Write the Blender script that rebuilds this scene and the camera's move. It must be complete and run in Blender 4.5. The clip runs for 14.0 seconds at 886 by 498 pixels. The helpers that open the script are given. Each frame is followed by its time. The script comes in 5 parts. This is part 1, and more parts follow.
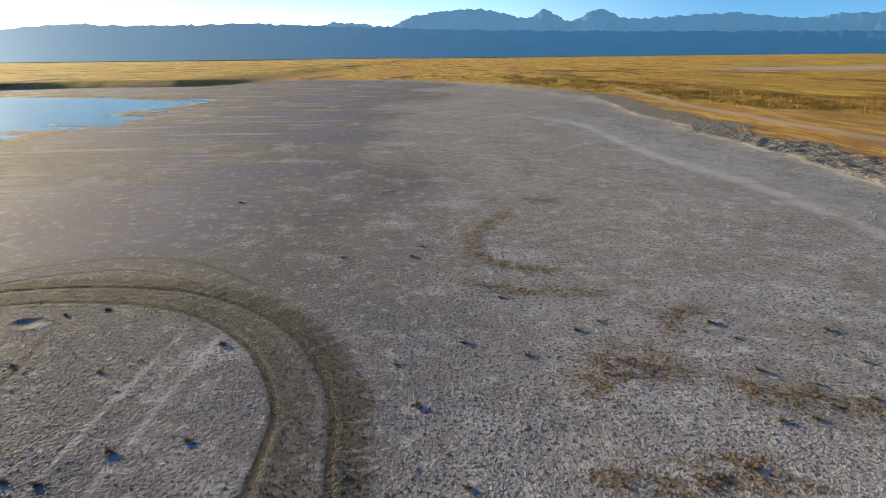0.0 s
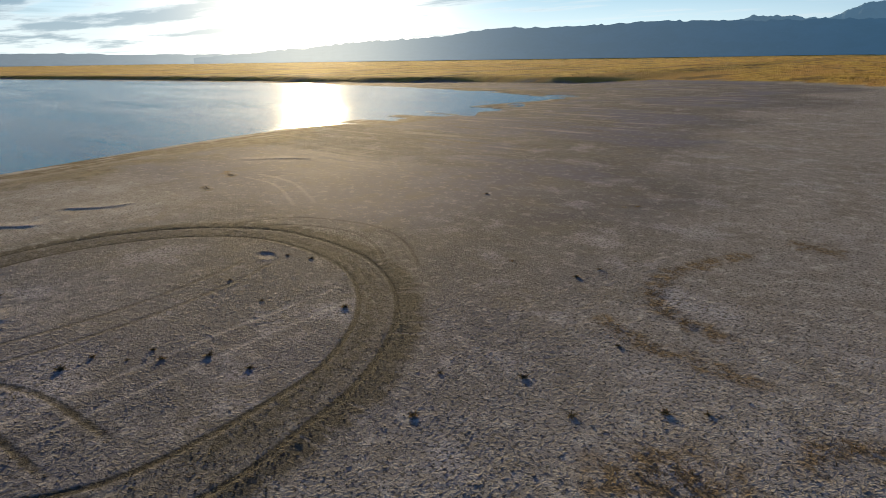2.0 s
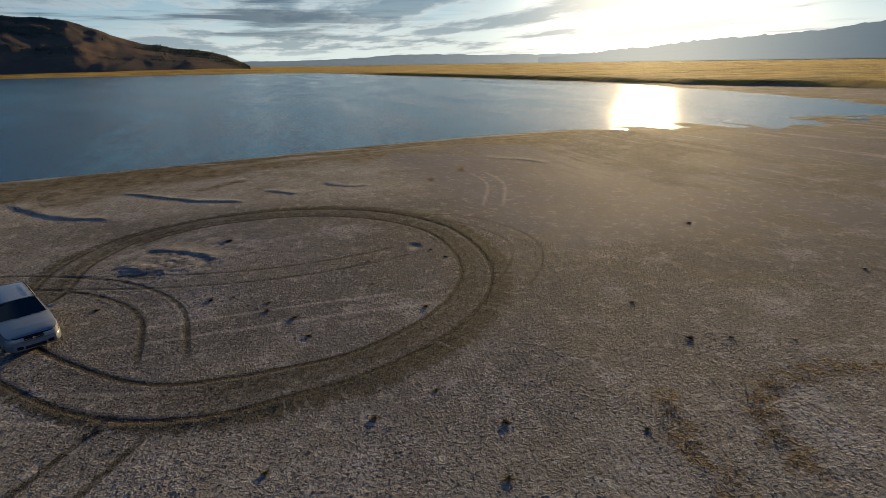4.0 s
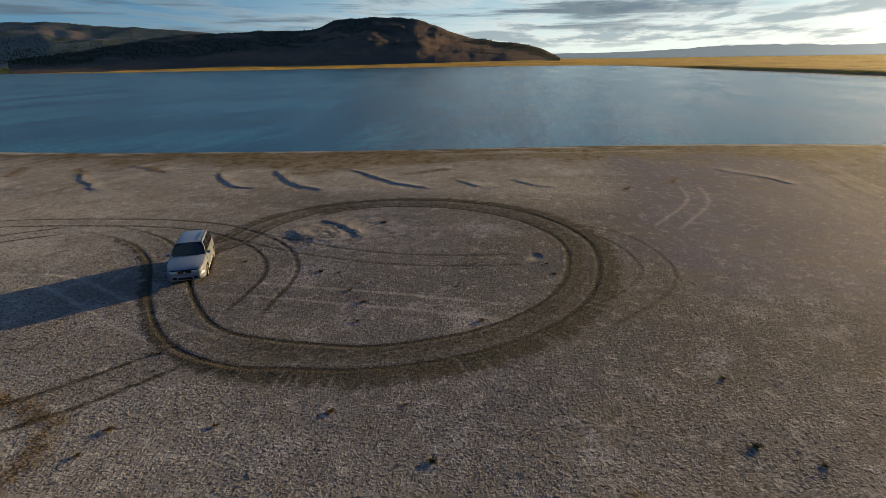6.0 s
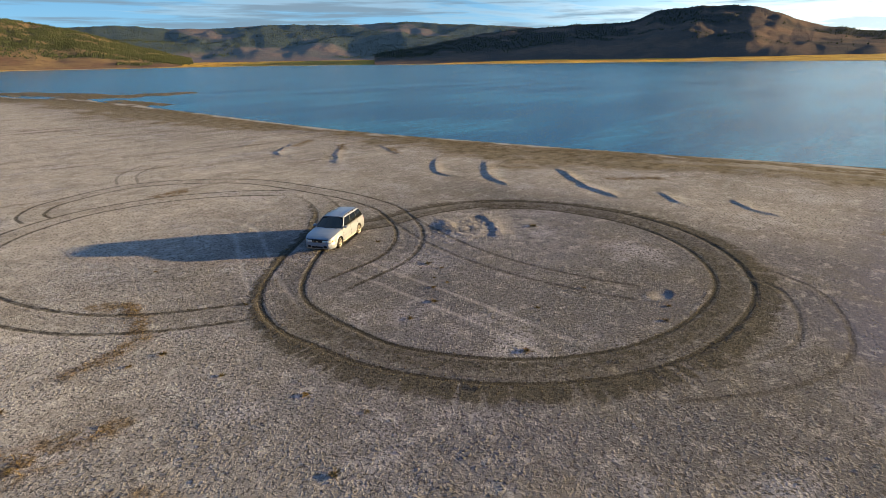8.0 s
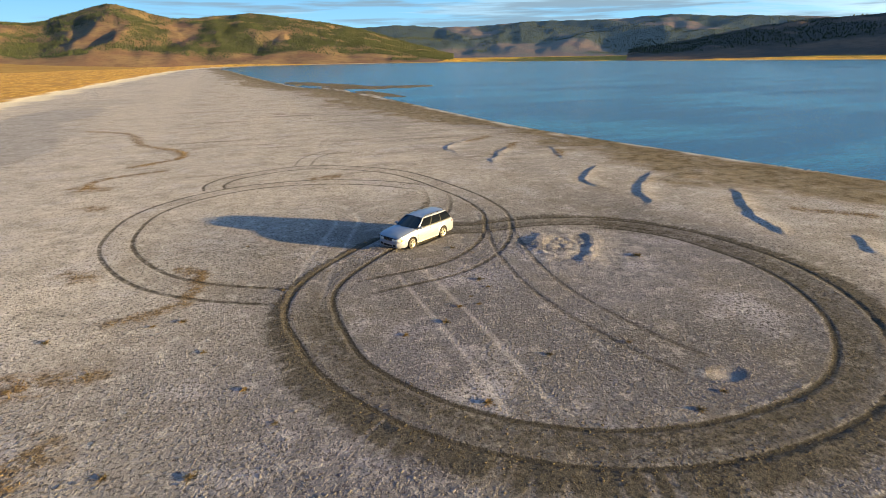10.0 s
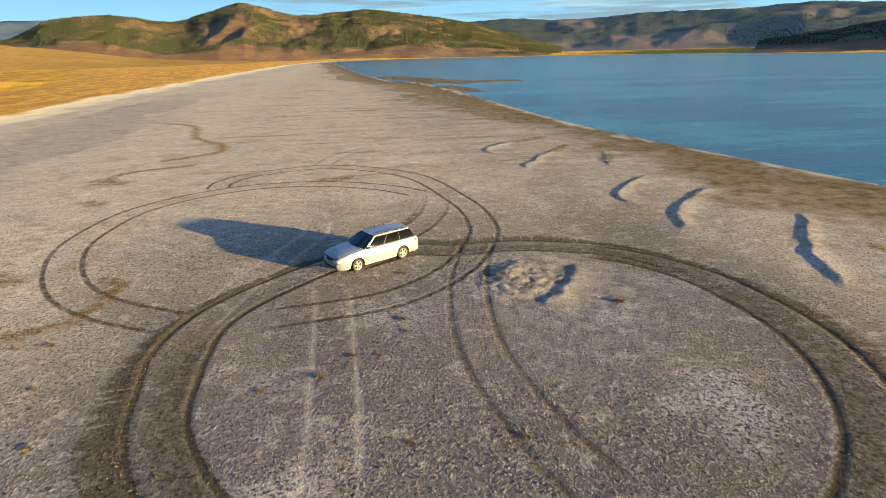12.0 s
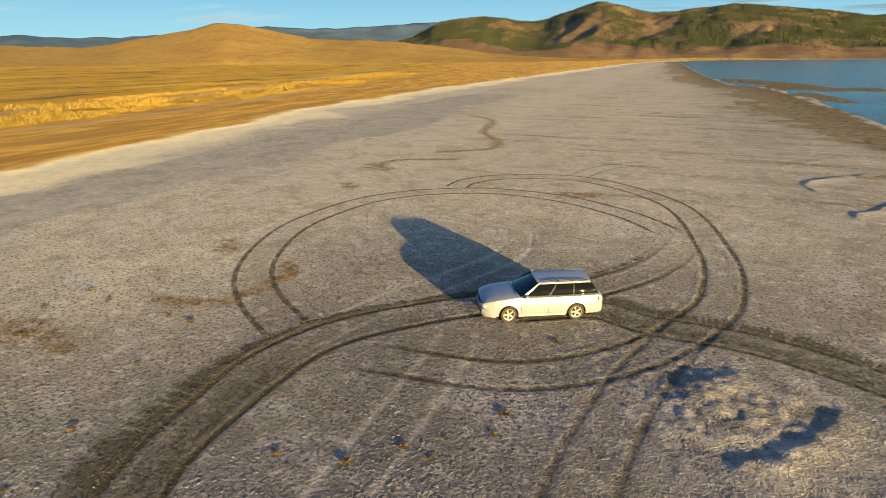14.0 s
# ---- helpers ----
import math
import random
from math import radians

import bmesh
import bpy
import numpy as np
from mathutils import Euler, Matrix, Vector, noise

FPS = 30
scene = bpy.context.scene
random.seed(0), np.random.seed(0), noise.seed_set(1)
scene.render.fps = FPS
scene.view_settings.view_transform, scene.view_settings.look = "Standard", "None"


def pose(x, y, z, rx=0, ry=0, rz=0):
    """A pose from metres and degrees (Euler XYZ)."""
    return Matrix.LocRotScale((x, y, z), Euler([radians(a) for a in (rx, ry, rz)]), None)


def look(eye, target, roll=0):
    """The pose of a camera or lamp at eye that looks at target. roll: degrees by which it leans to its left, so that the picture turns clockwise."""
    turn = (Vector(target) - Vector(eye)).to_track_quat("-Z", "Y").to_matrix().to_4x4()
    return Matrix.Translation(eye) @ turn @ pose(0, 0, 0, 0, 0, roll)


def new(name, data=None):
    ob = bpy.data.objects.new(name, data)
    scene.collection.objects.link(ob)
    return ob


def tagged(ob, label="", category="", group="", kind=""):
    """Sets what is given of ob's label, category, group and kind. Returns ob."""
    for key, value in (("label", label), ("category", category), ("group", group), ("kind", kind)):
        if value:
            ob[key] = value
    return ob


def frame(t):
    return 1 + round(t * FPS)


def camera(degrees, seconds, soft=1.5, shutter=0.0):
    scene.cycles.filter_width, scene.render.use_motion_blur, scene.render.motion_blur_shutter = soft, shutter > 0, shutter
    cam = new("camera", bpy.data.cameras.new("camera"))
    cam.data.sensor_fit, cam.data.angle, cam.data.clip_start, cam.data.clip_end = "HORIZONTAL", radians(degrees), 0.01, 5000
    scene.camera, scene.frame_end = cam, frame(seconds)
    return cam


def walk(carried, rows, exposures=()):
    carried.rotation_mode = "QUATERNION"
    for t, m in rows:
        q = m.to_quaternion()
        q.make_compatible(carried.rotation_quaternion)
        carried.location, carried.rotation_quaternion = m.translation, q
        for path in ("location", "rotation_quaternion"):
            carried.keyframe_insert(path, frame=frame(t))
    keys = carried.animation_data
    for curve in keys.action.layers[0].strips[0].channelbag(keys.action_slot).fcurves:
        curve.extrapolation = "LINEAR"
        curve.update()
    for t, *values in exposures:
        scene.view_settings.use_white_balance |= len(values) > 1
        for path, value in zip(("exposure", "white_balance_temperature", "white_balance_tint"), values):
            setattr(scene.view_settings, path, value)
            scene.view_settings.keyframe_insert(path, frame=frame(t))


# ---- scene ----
cam = camera(78.8, 14.0, soft=0.7)
PATH = [
    (0, (0.431, 1.033, 8.72), (0.431, 2.916, 8.047), -0.6),
    (0.5, (2.469, 1.4, 8.682), (2.139, 3.255, 8.011), -0.6),
    (1, (4.393, 2.092, 8.722), (3.748, 3.863, 8.053), -0.6),
    (1.5, (6.201, 3.071, 8.773), (5.269, 4.71, 8.106), -0.7),
    (2, (7.828, 4.323, 8.834), (6.648, 5.795, 8.169), -0.8),
    (2.5, (9.246, 5.773, 8.927), (7.866, 7.059, 8.262), -0.9),
    (3, (10.446, 7.411, 9.026), (8.886, 8.472, 8.363), -0.9),
    (3.6, (11.676, 9.545, 9.159), (9.936, 10.327, 8.498), -0.9),
    (4.25, (12.492, 12.122, 9.31), (10.634, 12.588, 8.649), -0.9),
    (4.9, (12.702, 14.799, 9.426), (10.802, 14.94, 8.765), -0.9),
    (5.5, (12.3, 17.2, 9.468), (10.419, 17.039, 8.806), -0.9),
    (6, (11.71, 19.131, 9.467), (9.868, 18.72, 8.804), -0.9),
    (6.5, (10.86, 20.971, 9.407), (9.089, 20.32, 8.745), -0.9),
    (7, (9.718, 22.682, 9.384), (8.052, 21.797, 8.719), -0.9),
    (7.5, (8.331, 24.188, 9.364), (6.797, 23.091, 8.698), -0.9),
    (8, (6.776, 25.485, 9.387), (5.407, 24.19, 8.718), -0.9),
    (8.5, (5.05, 26.567, 9.459), (3.867, 25.101, 8.788), -0.8),
    (9, (3.173, 27.339, 9.433), (2.197, 25.729, 8.759), -0.7),
    (9.6, (0.799, 28.021, 9.381), (0.016, 26.286, 8.703), -0.82),
    (10.25, (-1.925, 28.202, 9.298), (-2.585, 26.411, 8.617), -0.95),
    (10.9, (-4.613, 27.793, 9.22), (-5.182, 25.987, 8.537), -1.08),
    (11.5, (-6.891, 26.883, 9.182), (-7.35, 25.06, 8.498), -1.2),
    (12, (-8.663, 25.909, 9.171), (-9.006, 24.061, 8.487), -1.2),
    (12.5, (-10.2, 24.67, 9.134), (-10.303, 22.792, 8.454), -1.0),
    (13, (-11.569, 23.282, 9.133), (-11.383, 21.409, 8.457), -0.7),
    (13.5, (-12.743, 21.655, 9.083), (-12.265, 19.833, 8.409), -0.7),
    (14, (-13.666, 19.912, 9.002), (-12.925, 18.181, 8.327), -0.4),
]
EXPOSURES = [(0.0, 1.55, 5950, 7), (1.5, 1.05, 6350, 9), (3.0, 0.41, 6500, 10), (5.5, 0.6, 7300, 11), (6.5, 0.9, 7000, 10), (7.5, 1.52, 7050, 10), (9.0, 2.0, 7200, 9), (11.5, 2.14, 7600, 7), (14.0, 1.9, 8400, 3)]
walk(cam, [(t, look(eye, target, roll)) for t, eye, target, roll in PATH], EXPOSURES)

# ---- sky and sun ----
SUN_AZ, SUN_EL = 51.7, 6.0            # degrees; azimuth counter-clockwise from +y
SUN_DIR = Vector((-math.sin(radians(SUN_AZ)) * math.cos(radians(SUN_EL)), math.cos(radians(SUN_AZ)) * math.cos(radians(SUN_EL)), math.sin(radians(SUN_EL))))
sun = new("sun", bpy.data.lights.new("sun", "SUN"))
sun.data.energy, sun.data.angle, sun.data.color = 5.0, radians(0.55), (1.0, 0.75, 0.40)
sun.matrix_world = look(SUN_DIR * 100, (0, 0, 0))

world = bpy.data.worlds.new("sky")
scene.world = world
world.use_nodes = True


class Nodes:
    """Short notation for node trees."""

    def __init__(self, tree):
        self.tree = tree
        tree.nodes.clear()

    def add(self, kind, inputs=None, **props):
        n = self.tree.nodes.new(kind)
        for k, v in props.items():
            setattr(n, k, v)
        for k, v in (inputs or {}).items():
            sock = n.inputs[k]
            if isinstance(v, bpy.types.NodeSocket):
                self.tree.links.new(v, sock)
            else:
                sock.default_value = v
        return n

    def math(self, op, a, b=0.0, clamp=False):
        return self.add("ShaderNodeMath", {0: a, 1: b}, operation=op, use_clamp=clamp).outputs[0]

    def mix(self, fac, a, b, blend="MIX"):
        n = self.add("ShaderNodeMix", data_type="RGBA", blend_type=blend)
        for key, v in ((0, fac), (6, a), (7, b)):
            if isinstance(v, bpy.types.NodeSocket):
                self.tree.links.new(v, n.inputs[key])
            else:
                n.inputs[key].default_value = v if not isinstance(v, tuple) or len(v) == 4 else (*v, 1.0)
        return n.outputs[2]

    def noise(self, vec, scale, detail=4.0, rough=0.55):
        return self.add("ShaderNodeTexNoise", {"Vector": vec, "Scale": scale, "Detail": detail, "Roughness": rough}).outputs[0]

    def ramp(self, fac, lo, hi, a=0.0, b=1.0):
        return self.add("ShaderNodeMapRange", {0: fac, 1: lo, 2: hi, 3: a, 4: b}, interpolation_type="SMOOTHSTEP").outputs[0]

    def attr(self, name):
        return self.add("ShaderNodeAttribute", attribute_name=name).outputs["Fac"]


def build_sky():
    n = Nodes(world.node_tree)
    air = n.add("ShaderNodeTexSky", sky_type="NISHITA", sun_disc=False, sun_elevation=radians(SUN_EL), sun_rotation=radians(-SUN_AZ),
                altitude=500.0, air_density=1.0, dust_density=0.8, ozone_density=4.0).outputs[0]
    way = n.add("ShaderNodeTexCoord").outputs["Generated"]
    sep = n.add("ShaderNodeSeparateXYZ", {0: way})
    # clear cold air: pale at the horizon, deep blue overhead, with a bright aureole round the sun
    toward = n.add("ShaderNodeVectorMath", {0: way, 1: SUN_DIR}, operation="DOT_PRODUCT").outputs["Value"]
    sunward = n.ramp(toward, 0.15, 0.98)
    low = n.mix(sunward, (1.9, 4.2, 6.3), (12.0, 14.0, 14.0))
    mid = n.mix(sunward, (0.9, 2.8, 5.4), (4.6, 8.0, 10.5))
    clear = n.mix(n.ramp(sep.outputs[2], 0.0, 0.14), low, mid)
    clear = n.mix(n.ramp(sep.outputs[2], 0.10, 0.32), clear, (0.25, 1.15, 3.6))
    clear = n.mix(n.ramp(sep.outputs[2], 0.30, 0.75), clear, (0.05, 0.50, 2.0))
    sky = n.mix(0.9, air, clear)
    aureole = n.math("POWER", n.math("MAXIMUM", toward, 0.0), 110.0)
    sky = n.mix(aureole, sky, (62.0, 56.0, 44.0))
    glare = n.math("POWER", n.math("MAXIMUM", toward, 0.0), 45.0)
    sky = n.mix(n.math("MULTIPLY", glare, 0.4), sky, (30.0, 28.0, 24.0))
    # flat cloud layer: the direction is thrown on a plane overhead
    up = n.math("ADD", n.math("MAXIMUM", sep.outputs[2], 0.0), 0.035)
    flat = n.add("ShaderNodeCombineXYZ", {0: n.math("DIVIDE", sep.outputs[0], up), 1: n.math("DIVIDE", sep.outputs[1], up), 2: 0.0}).outputs[0]
    stretched = n.add("ShaderNodeMapping", {0: flat, "Rotation": (0, 0, radians(25)), "Scale": (0.42, 1.0, 1.0)}).outputs[0]
    body = n.noise(stretched, 0.62, 7.0, 0.6)
    bank = n.noise(flat, 0.16, 2.0, 0.5)
    west = n.ramp(sep.outputs[0], 0.25, -0.85)
    cover = n.math("ADD", n.math("MULTIPLY", bank, 0.35), n.math("MULTIPLY", west, 0.15))
    cloud = n.ramp(n.math("ADD", body, cover), 0.745, 0.85)
    cloud = n.math("MULTIPLY", cloud, n.ramp(sep.outputs[2], 0.0, 0.03))
    thick = n.ramp(n.math("ADD", body, cover), 0.80, 0.92)
    lit = n.ramp(toward, 0.15, 0.9)
    pale = n.mix(n.mix(lit, (0.55, 0.55, 0.55), (0.5, 0.5, 0.5)), sky, n.mix(lit, (2.6, 4.0, 5.2), (11.0, 11.3, 11.3)))
    grey = n.mix(0.7, sky, (2.4, 3.4, 4.4))
    col = n.mix(n.math("MULTIPLY", cloud, 0.9), sky, n.mix(thick, pale, grey))
    around = n.math("ARCTAN2", sep.outputs[0], n.math("MULTIPLY", sep.outputs[1], -1.0))
    band = n.add("ShaderNodeCombineXYZ", {0: n.math("MULTIPLY", around, 2.6), 1: n.math("MULTIPLY", sep.outputs[2], 46.0), 2: 0.0}).outputs[0]
    wisp = n.math("MULTIPLY", n.ramp(n.noise(band, 1.0, 6.0, 0.58), 0.48, 0.60), n.math("MULTIPLY", n.ramp(sep.outputs[2], 0.03, 0.055), n.ramp(sep.outputs[2], 0.30, 0.16)))
    south = n.ramp(n.add("ShaderNodeVectorMath", {0: way, 1: (-0.72, -0.69, 0.0)}, operation="DOT_PRODUCT").outputs["Value"], 0.35, 0.75)
    col = n.mix(n.math("MULTIPLY", n.math("MULTIPLY", wisp, south), 0.85), col, (1.25, 1.95, 2.75))
    bg = n.add("ShaderNodeBackground", {0: col, 1: 0.05})
    n.tree.links.new(bg.outputs[0], n.add("ShaderNodeOutputWorld").inputs[0])


build_sky()

# ---- plan ----
TWO = 2 * math.pi


def spline(points, per=10, closed=False):
    """A smooth line through a few plan points."""
    p = np.array(points, float)
    n = len(p)
    out = []
    for i in range(n if closed else n - 1):
        a, b = p[i], p[(i + 1) % n]
        before = p[i - 1] if closed or i > 0 else 2 * a - b
        after = p[(i + 2) % n] if closed or i + 2 < n else 2 * b - a
        for u in np.arange(per) / per:
            out.append(0.5 * (2 * a + (b - before) * u + (2 * before - 5 * a + 4 * b - after) * u * u + (3 * a - before - 3 * b + after) * u ** 3))
    if not closed:
        out.append(p[-1])
    return np.array(out)


def near_line(x, y, line):
    """Signed distance (left positive) to a line and the share of its length, for arrays of plan points."""
    best, side, along = np.full(x.shape, 1e9), np.zeros(x.shape), np.zeros(x.shape)
    total = max(1, len(line) - 1)
    for i in range(len(line) - 1):
        a, d = line[i], line[i + 1] - line[i]
        l2 = max(d @ d, 1e-9)
        u = np.clip(((x - a[0]) * d[0] + (y - a[1]) * d[1]) / l2, 0, 1)
        ex, ey = x - a[0] - u * d[0], y - a[1] - u * d[1]
        r = ex * ex + ey * ey
        take = r < best
        best = np.where(take, r, best)
        side = np.where(take, d[0] * ey - d[1] * ex, side)
        along = np.where(take, (i + u) / total, along)
    return np.sqrt(best) * np.where(side < 0, -1, 1), along


def inside_dist(x, y, line):
    """Distance to a closed line, negative inside it."""
    ring = np.vstack([line, line[:1]])
    d, _ = near_line(x, y, ring)
    d = np.abs(d)
    odd = np.zeros(x.shape, bool)
    for i in range(len(ring) - 1):
        (ax, ay), (bx, by) = ring[i], ring[i + 1]
        if ay == by:
            continue
        odd ^= ((ay > y) != (by > y)) & (x < (bx - ax) * (y - ay) / (by - ay) + ax)
    return np.where(odd, -d, d)


class NearTable:
    """Distances to the two shore lines, laid down on a one-metre lattice round the tracks and read between its points; exact farther out."""

    def __init__(self, line, reach=80):
        self.line, self.reach = line, reach
        g = np.arange(-reach, reach + 1.0)
        x, y = np.meshgrid(g, g)
        self.table = inside_dist(x.ravel(), y.ravel(), line).reshape(x.shape)

    def __call__(self, x, y):
        out = np.empty(x.shape)
        near = (np.abs(x) < self.reach - 1) & (np.abs(y) < self.reach - 1)
        u, v = x[near] + self.reach, y[near] + self.reach
        i, j = u.astype(int), v.astype(int)
        u, v = u - i, v - j
        t = self.table
        out[near] = (t[j, i] * (1 - u) + t[j, i + 1] * u) * (1 - v) + (t[j + 1, i] * (1 - u) + t[j + 1, i + 1] * u) * v
        out[~near] = inside_dist(x[~near], y[~near], self.line)
        return out


def lattice(ix, iy, seed):
    h = (ix.astype(np.int64) * 374761393 + iy.astype(np.int64) * 668265263 + seed * 974634777) & 0xFFFFFFFF
    h = ((h ^ (h >> 13)) * 1274126177) & 0xFFFFFFFF
    return ((h ^ (h >> 16)) & 0xFFFF) / 65535.0


def value_noise(x, y, seed=0):
    """Smooth noise from 0 to 1, one cell a unit."""
    ix, iy = np.floor(x), np.floor(y)
    u, v = x - ix, y - iy
    u, v = u * u * (3 - 2 * u), v * v * (3 - 2 * v)
    a, b, c, d = lattice(ix, iy, seed), lattice(ix + 1, iy, seed), lattice(ix, iy + 1, seed), lattice(ix + 1, iy + 1, seed)
    return (a * (1 - u) + b * u) * (1 - v) + (c * (1 - u) + d * u) * v


def fractal(x, y, octaves=4, seed=0):
    total, amp, norm = np.zeros(np.shape(x)), 1.0, 0.0
    for k in range(octaves):
        total += amp * value_noise(x * 2 ** k + 17.3 * k, y * 2 ** k - 9.1 * k, seed + k)
        norm, amp = norm + amp, amp * 0.5
    return total / norm


def smooth(lo, hi, v):
    t = np.clip((v - lo) / (hi - lo), 0, 1)
    return t * t * (3 - 2 * t)


LAKE = spline([(-14, -560), (-26, -214), (-37, -155), (-40, -99), (-41, -42), (-45, -14), (-48.5, 3), (-53, 20), (-57, 40), (-58.5, 67), (-57, 98), (-53, 117),
               (-66, 127), (-86, 134), (-114, 142), (-150, 147.5), (-235, 147), (-423, 116), (-690, 45), (-690, -270), (-600, -430), (-525, -800), (-300, -960), (-90, -900), (-12, -720)], 6, True)
FLAT = spline([(27, -740), (51, -200), (49, -74), (42.5, -27), (39.7, -8), (35.5, 43), (36, 67), (33, 148), (-18, 225), (-60, 226), (-86, 191), (-124, 188), (-165, 169),
               (-245, 158), (-430, 126), (-712, 57), (-712, -270), (-620, -440), (-545, -815), (-300, -985), (-60, -945)], 6, True)
WATER_Z = -0.06
LAKE_DIST, FLAT_DIST = NearTable(LAKE), NearTable(FLAT)
# where the ruts of the big ring run beside its centre line: share of the length, inner rut, outer rut
DRIFT = np.array([(0, 0.75, -0.75), (0.24, 0.95, -0.75), (0.33, 1.2, -0.7), (0.39, 1.0, -0.62), (0.43, 0.85, -0.62), (0.48, 0.7, -0.75), (0.52, 0.62, -0.8), (0.65, 0.66, -0.75), (0.70, 0.75, -0.75),
                  (0.78, 1.1, -0.62), (0.86, 1.35, -0.45), (1, 1.2, -0.45)])
# damp smooth mud between the salt crust and the grass
SLICK = [(12.0, 95.0), (22.5, 77.0), (24.5, 52.0), (27.0, 34.0), (26.5, 10.0), (24.0, -15.0), (25.0, -48.0), (27.0, -85.0), (30.0, -125.0)]

# wheel tracks: centre line, depth of the ruts, how dark, band between the ruts, spray outside, gauge
TRACKS = [
    ([(-15.7, -13.7), (-14.0, -5.8), (-11.1, -1.0), (-6.4, 3.0), (-3.7, 5.9), (-2.75, 8.3), (-2.8, 10.6), (-3.4, 13.6), (-5.6, 17.0), (-9.0, 19.5), (-13.0, 20.4),
      (-17.4, 19.9), (-21.4, 17.2), (-23.8, 12.9), (-23.9, 7.9), (-22.2, 4.4), (-20.0, 2.6)], 0.008, 0.95, 1.0, 1.0, 1.5),
    ([(0.5, -15.4), (0.4, -18.0), (-1.8, -20.6), (-7.6, -21.8), (-13.9, -16.6), (-16.1, -8.0), (-16.2, -2.5), (-15.3, 0.5), (-13.2, 4.0), (-9.9, 6.4), (-5.0, 7.1)], 0.007, 0.85, 0.12, 0.12, 1.5),
    ([(-2.6, 6.9), (0.9, 4.7), (3.3, 2.1), (5.0, -1.7), (5.5, -5.2), (4.7, -10.0), (2.2, -13.4), (-2.0, -15.6), (-7.0, -15.4), (-11.5, -13.0), (-14.2, -10.0)], 0.007, 0.85, 0.12, 0.12, 1.55),
    ([(-19.4, 20.2), (-18.2, 22.2), (-15.8, 23.4), (-13.0, 23.8), (-10.2, 22.7), (-7.5, 20.6)], 0.006, 0.5, 0.12, 0.0, 1.5),
    ([(-15.0, 1.0), (-13.4, 6.0), (-12.7, 10.8), (-13.1, 15.0), (-13.8, 17.4)], 0.006, 0.55, 0.0, 0.0, 1.5),
    ([(-7.1, -23.0), (-8.5, -27.1), (-11.6, -30.6)], 0.004, 0.4, 0.0, 0.0, 1.5),
    ([(-23.0, 5.6), (-21.6, 3.6), (-19.6, 2.4), (-16.8, 1.5), (-13.6, 1.4), (-11.5, 0.9), (-8.7, 2.4)], 0.008, 0.95, 0.95, 0.8, 1.45),
    ([(-31.0, -4.6), (-33.6, -5.8), (-36.8, -6.5), (-42.0, -5.0), (-47.0, -1.8), (-51.5, 7.9)], 0.004, 0.28, 0.1, 0.0, 1.5),
]
PALE_TRACKS = [
    ([(-7.9, 5.0), (-7.9, 9.0), (-7.9, 13.5), (-7.7, 18.0)], 0.30),
    ([(-6.3, -8.0), (-7.1, -4.0), (-5.6, 0.2), (-4.1, 3.6), (-2.5, 8.8)], 0.3),
    ([(-32.3, 28.8), (-27.0, 28.4), (-20.1, 25.2)], 0.32),
    ([(-6.5, -7.4), (-7.1, -4.6), (-6.7, -1.8)], 0.3),
    ([(2.6, 8.0), (3.1, 20.0), (1.6, 36.0), (-4.0, 62.0)], 0.10),
]
# low wind-cut banks that throw long shadows: line, height
BANKS = [
    ([(-32.0, -11.6), (-27.1, -7.1), (-26.3, -4.2)], 0.19), ([(-34.1, -7.2), (-28.4, -2.4), (-26.2, 1.6)], 0.21), ([(-35.1, -0.3), (-30.4, 5.4), (-28.0, 9.8)], 0.21),
    ([(-31.7, 10.7), (-29.3, 13.4)], 0.15), ([(-32.9, 15.0), (-30.8, 17.1), (-30.6, 19.2)], 0.15), ([(-30.3, -25.7), (-25.0, -19.0), (-23.9, -16.6)], 0.17),
    ([(-29.4, -32.9), (-23.2, -26.8), (-22.9, -22.8)], 0.17), ([(-27.7, -39.0), (-21.3, -32.6)], 0.12), ([(-33.9, -22.6), (-30.4, -15.0)], 0.12),
    ([(-18.8, 4.3), (-17.6, 6.6), (-15.7, 8.7)], 0.20), ([(-40.1, 32.0), (-36.6, 35.1), (-33.5, 37.2)], 0.15), ([(-16.6, 3.6), (-15.3, 4.6), (-14.9, 6.0)], 0.15),
]
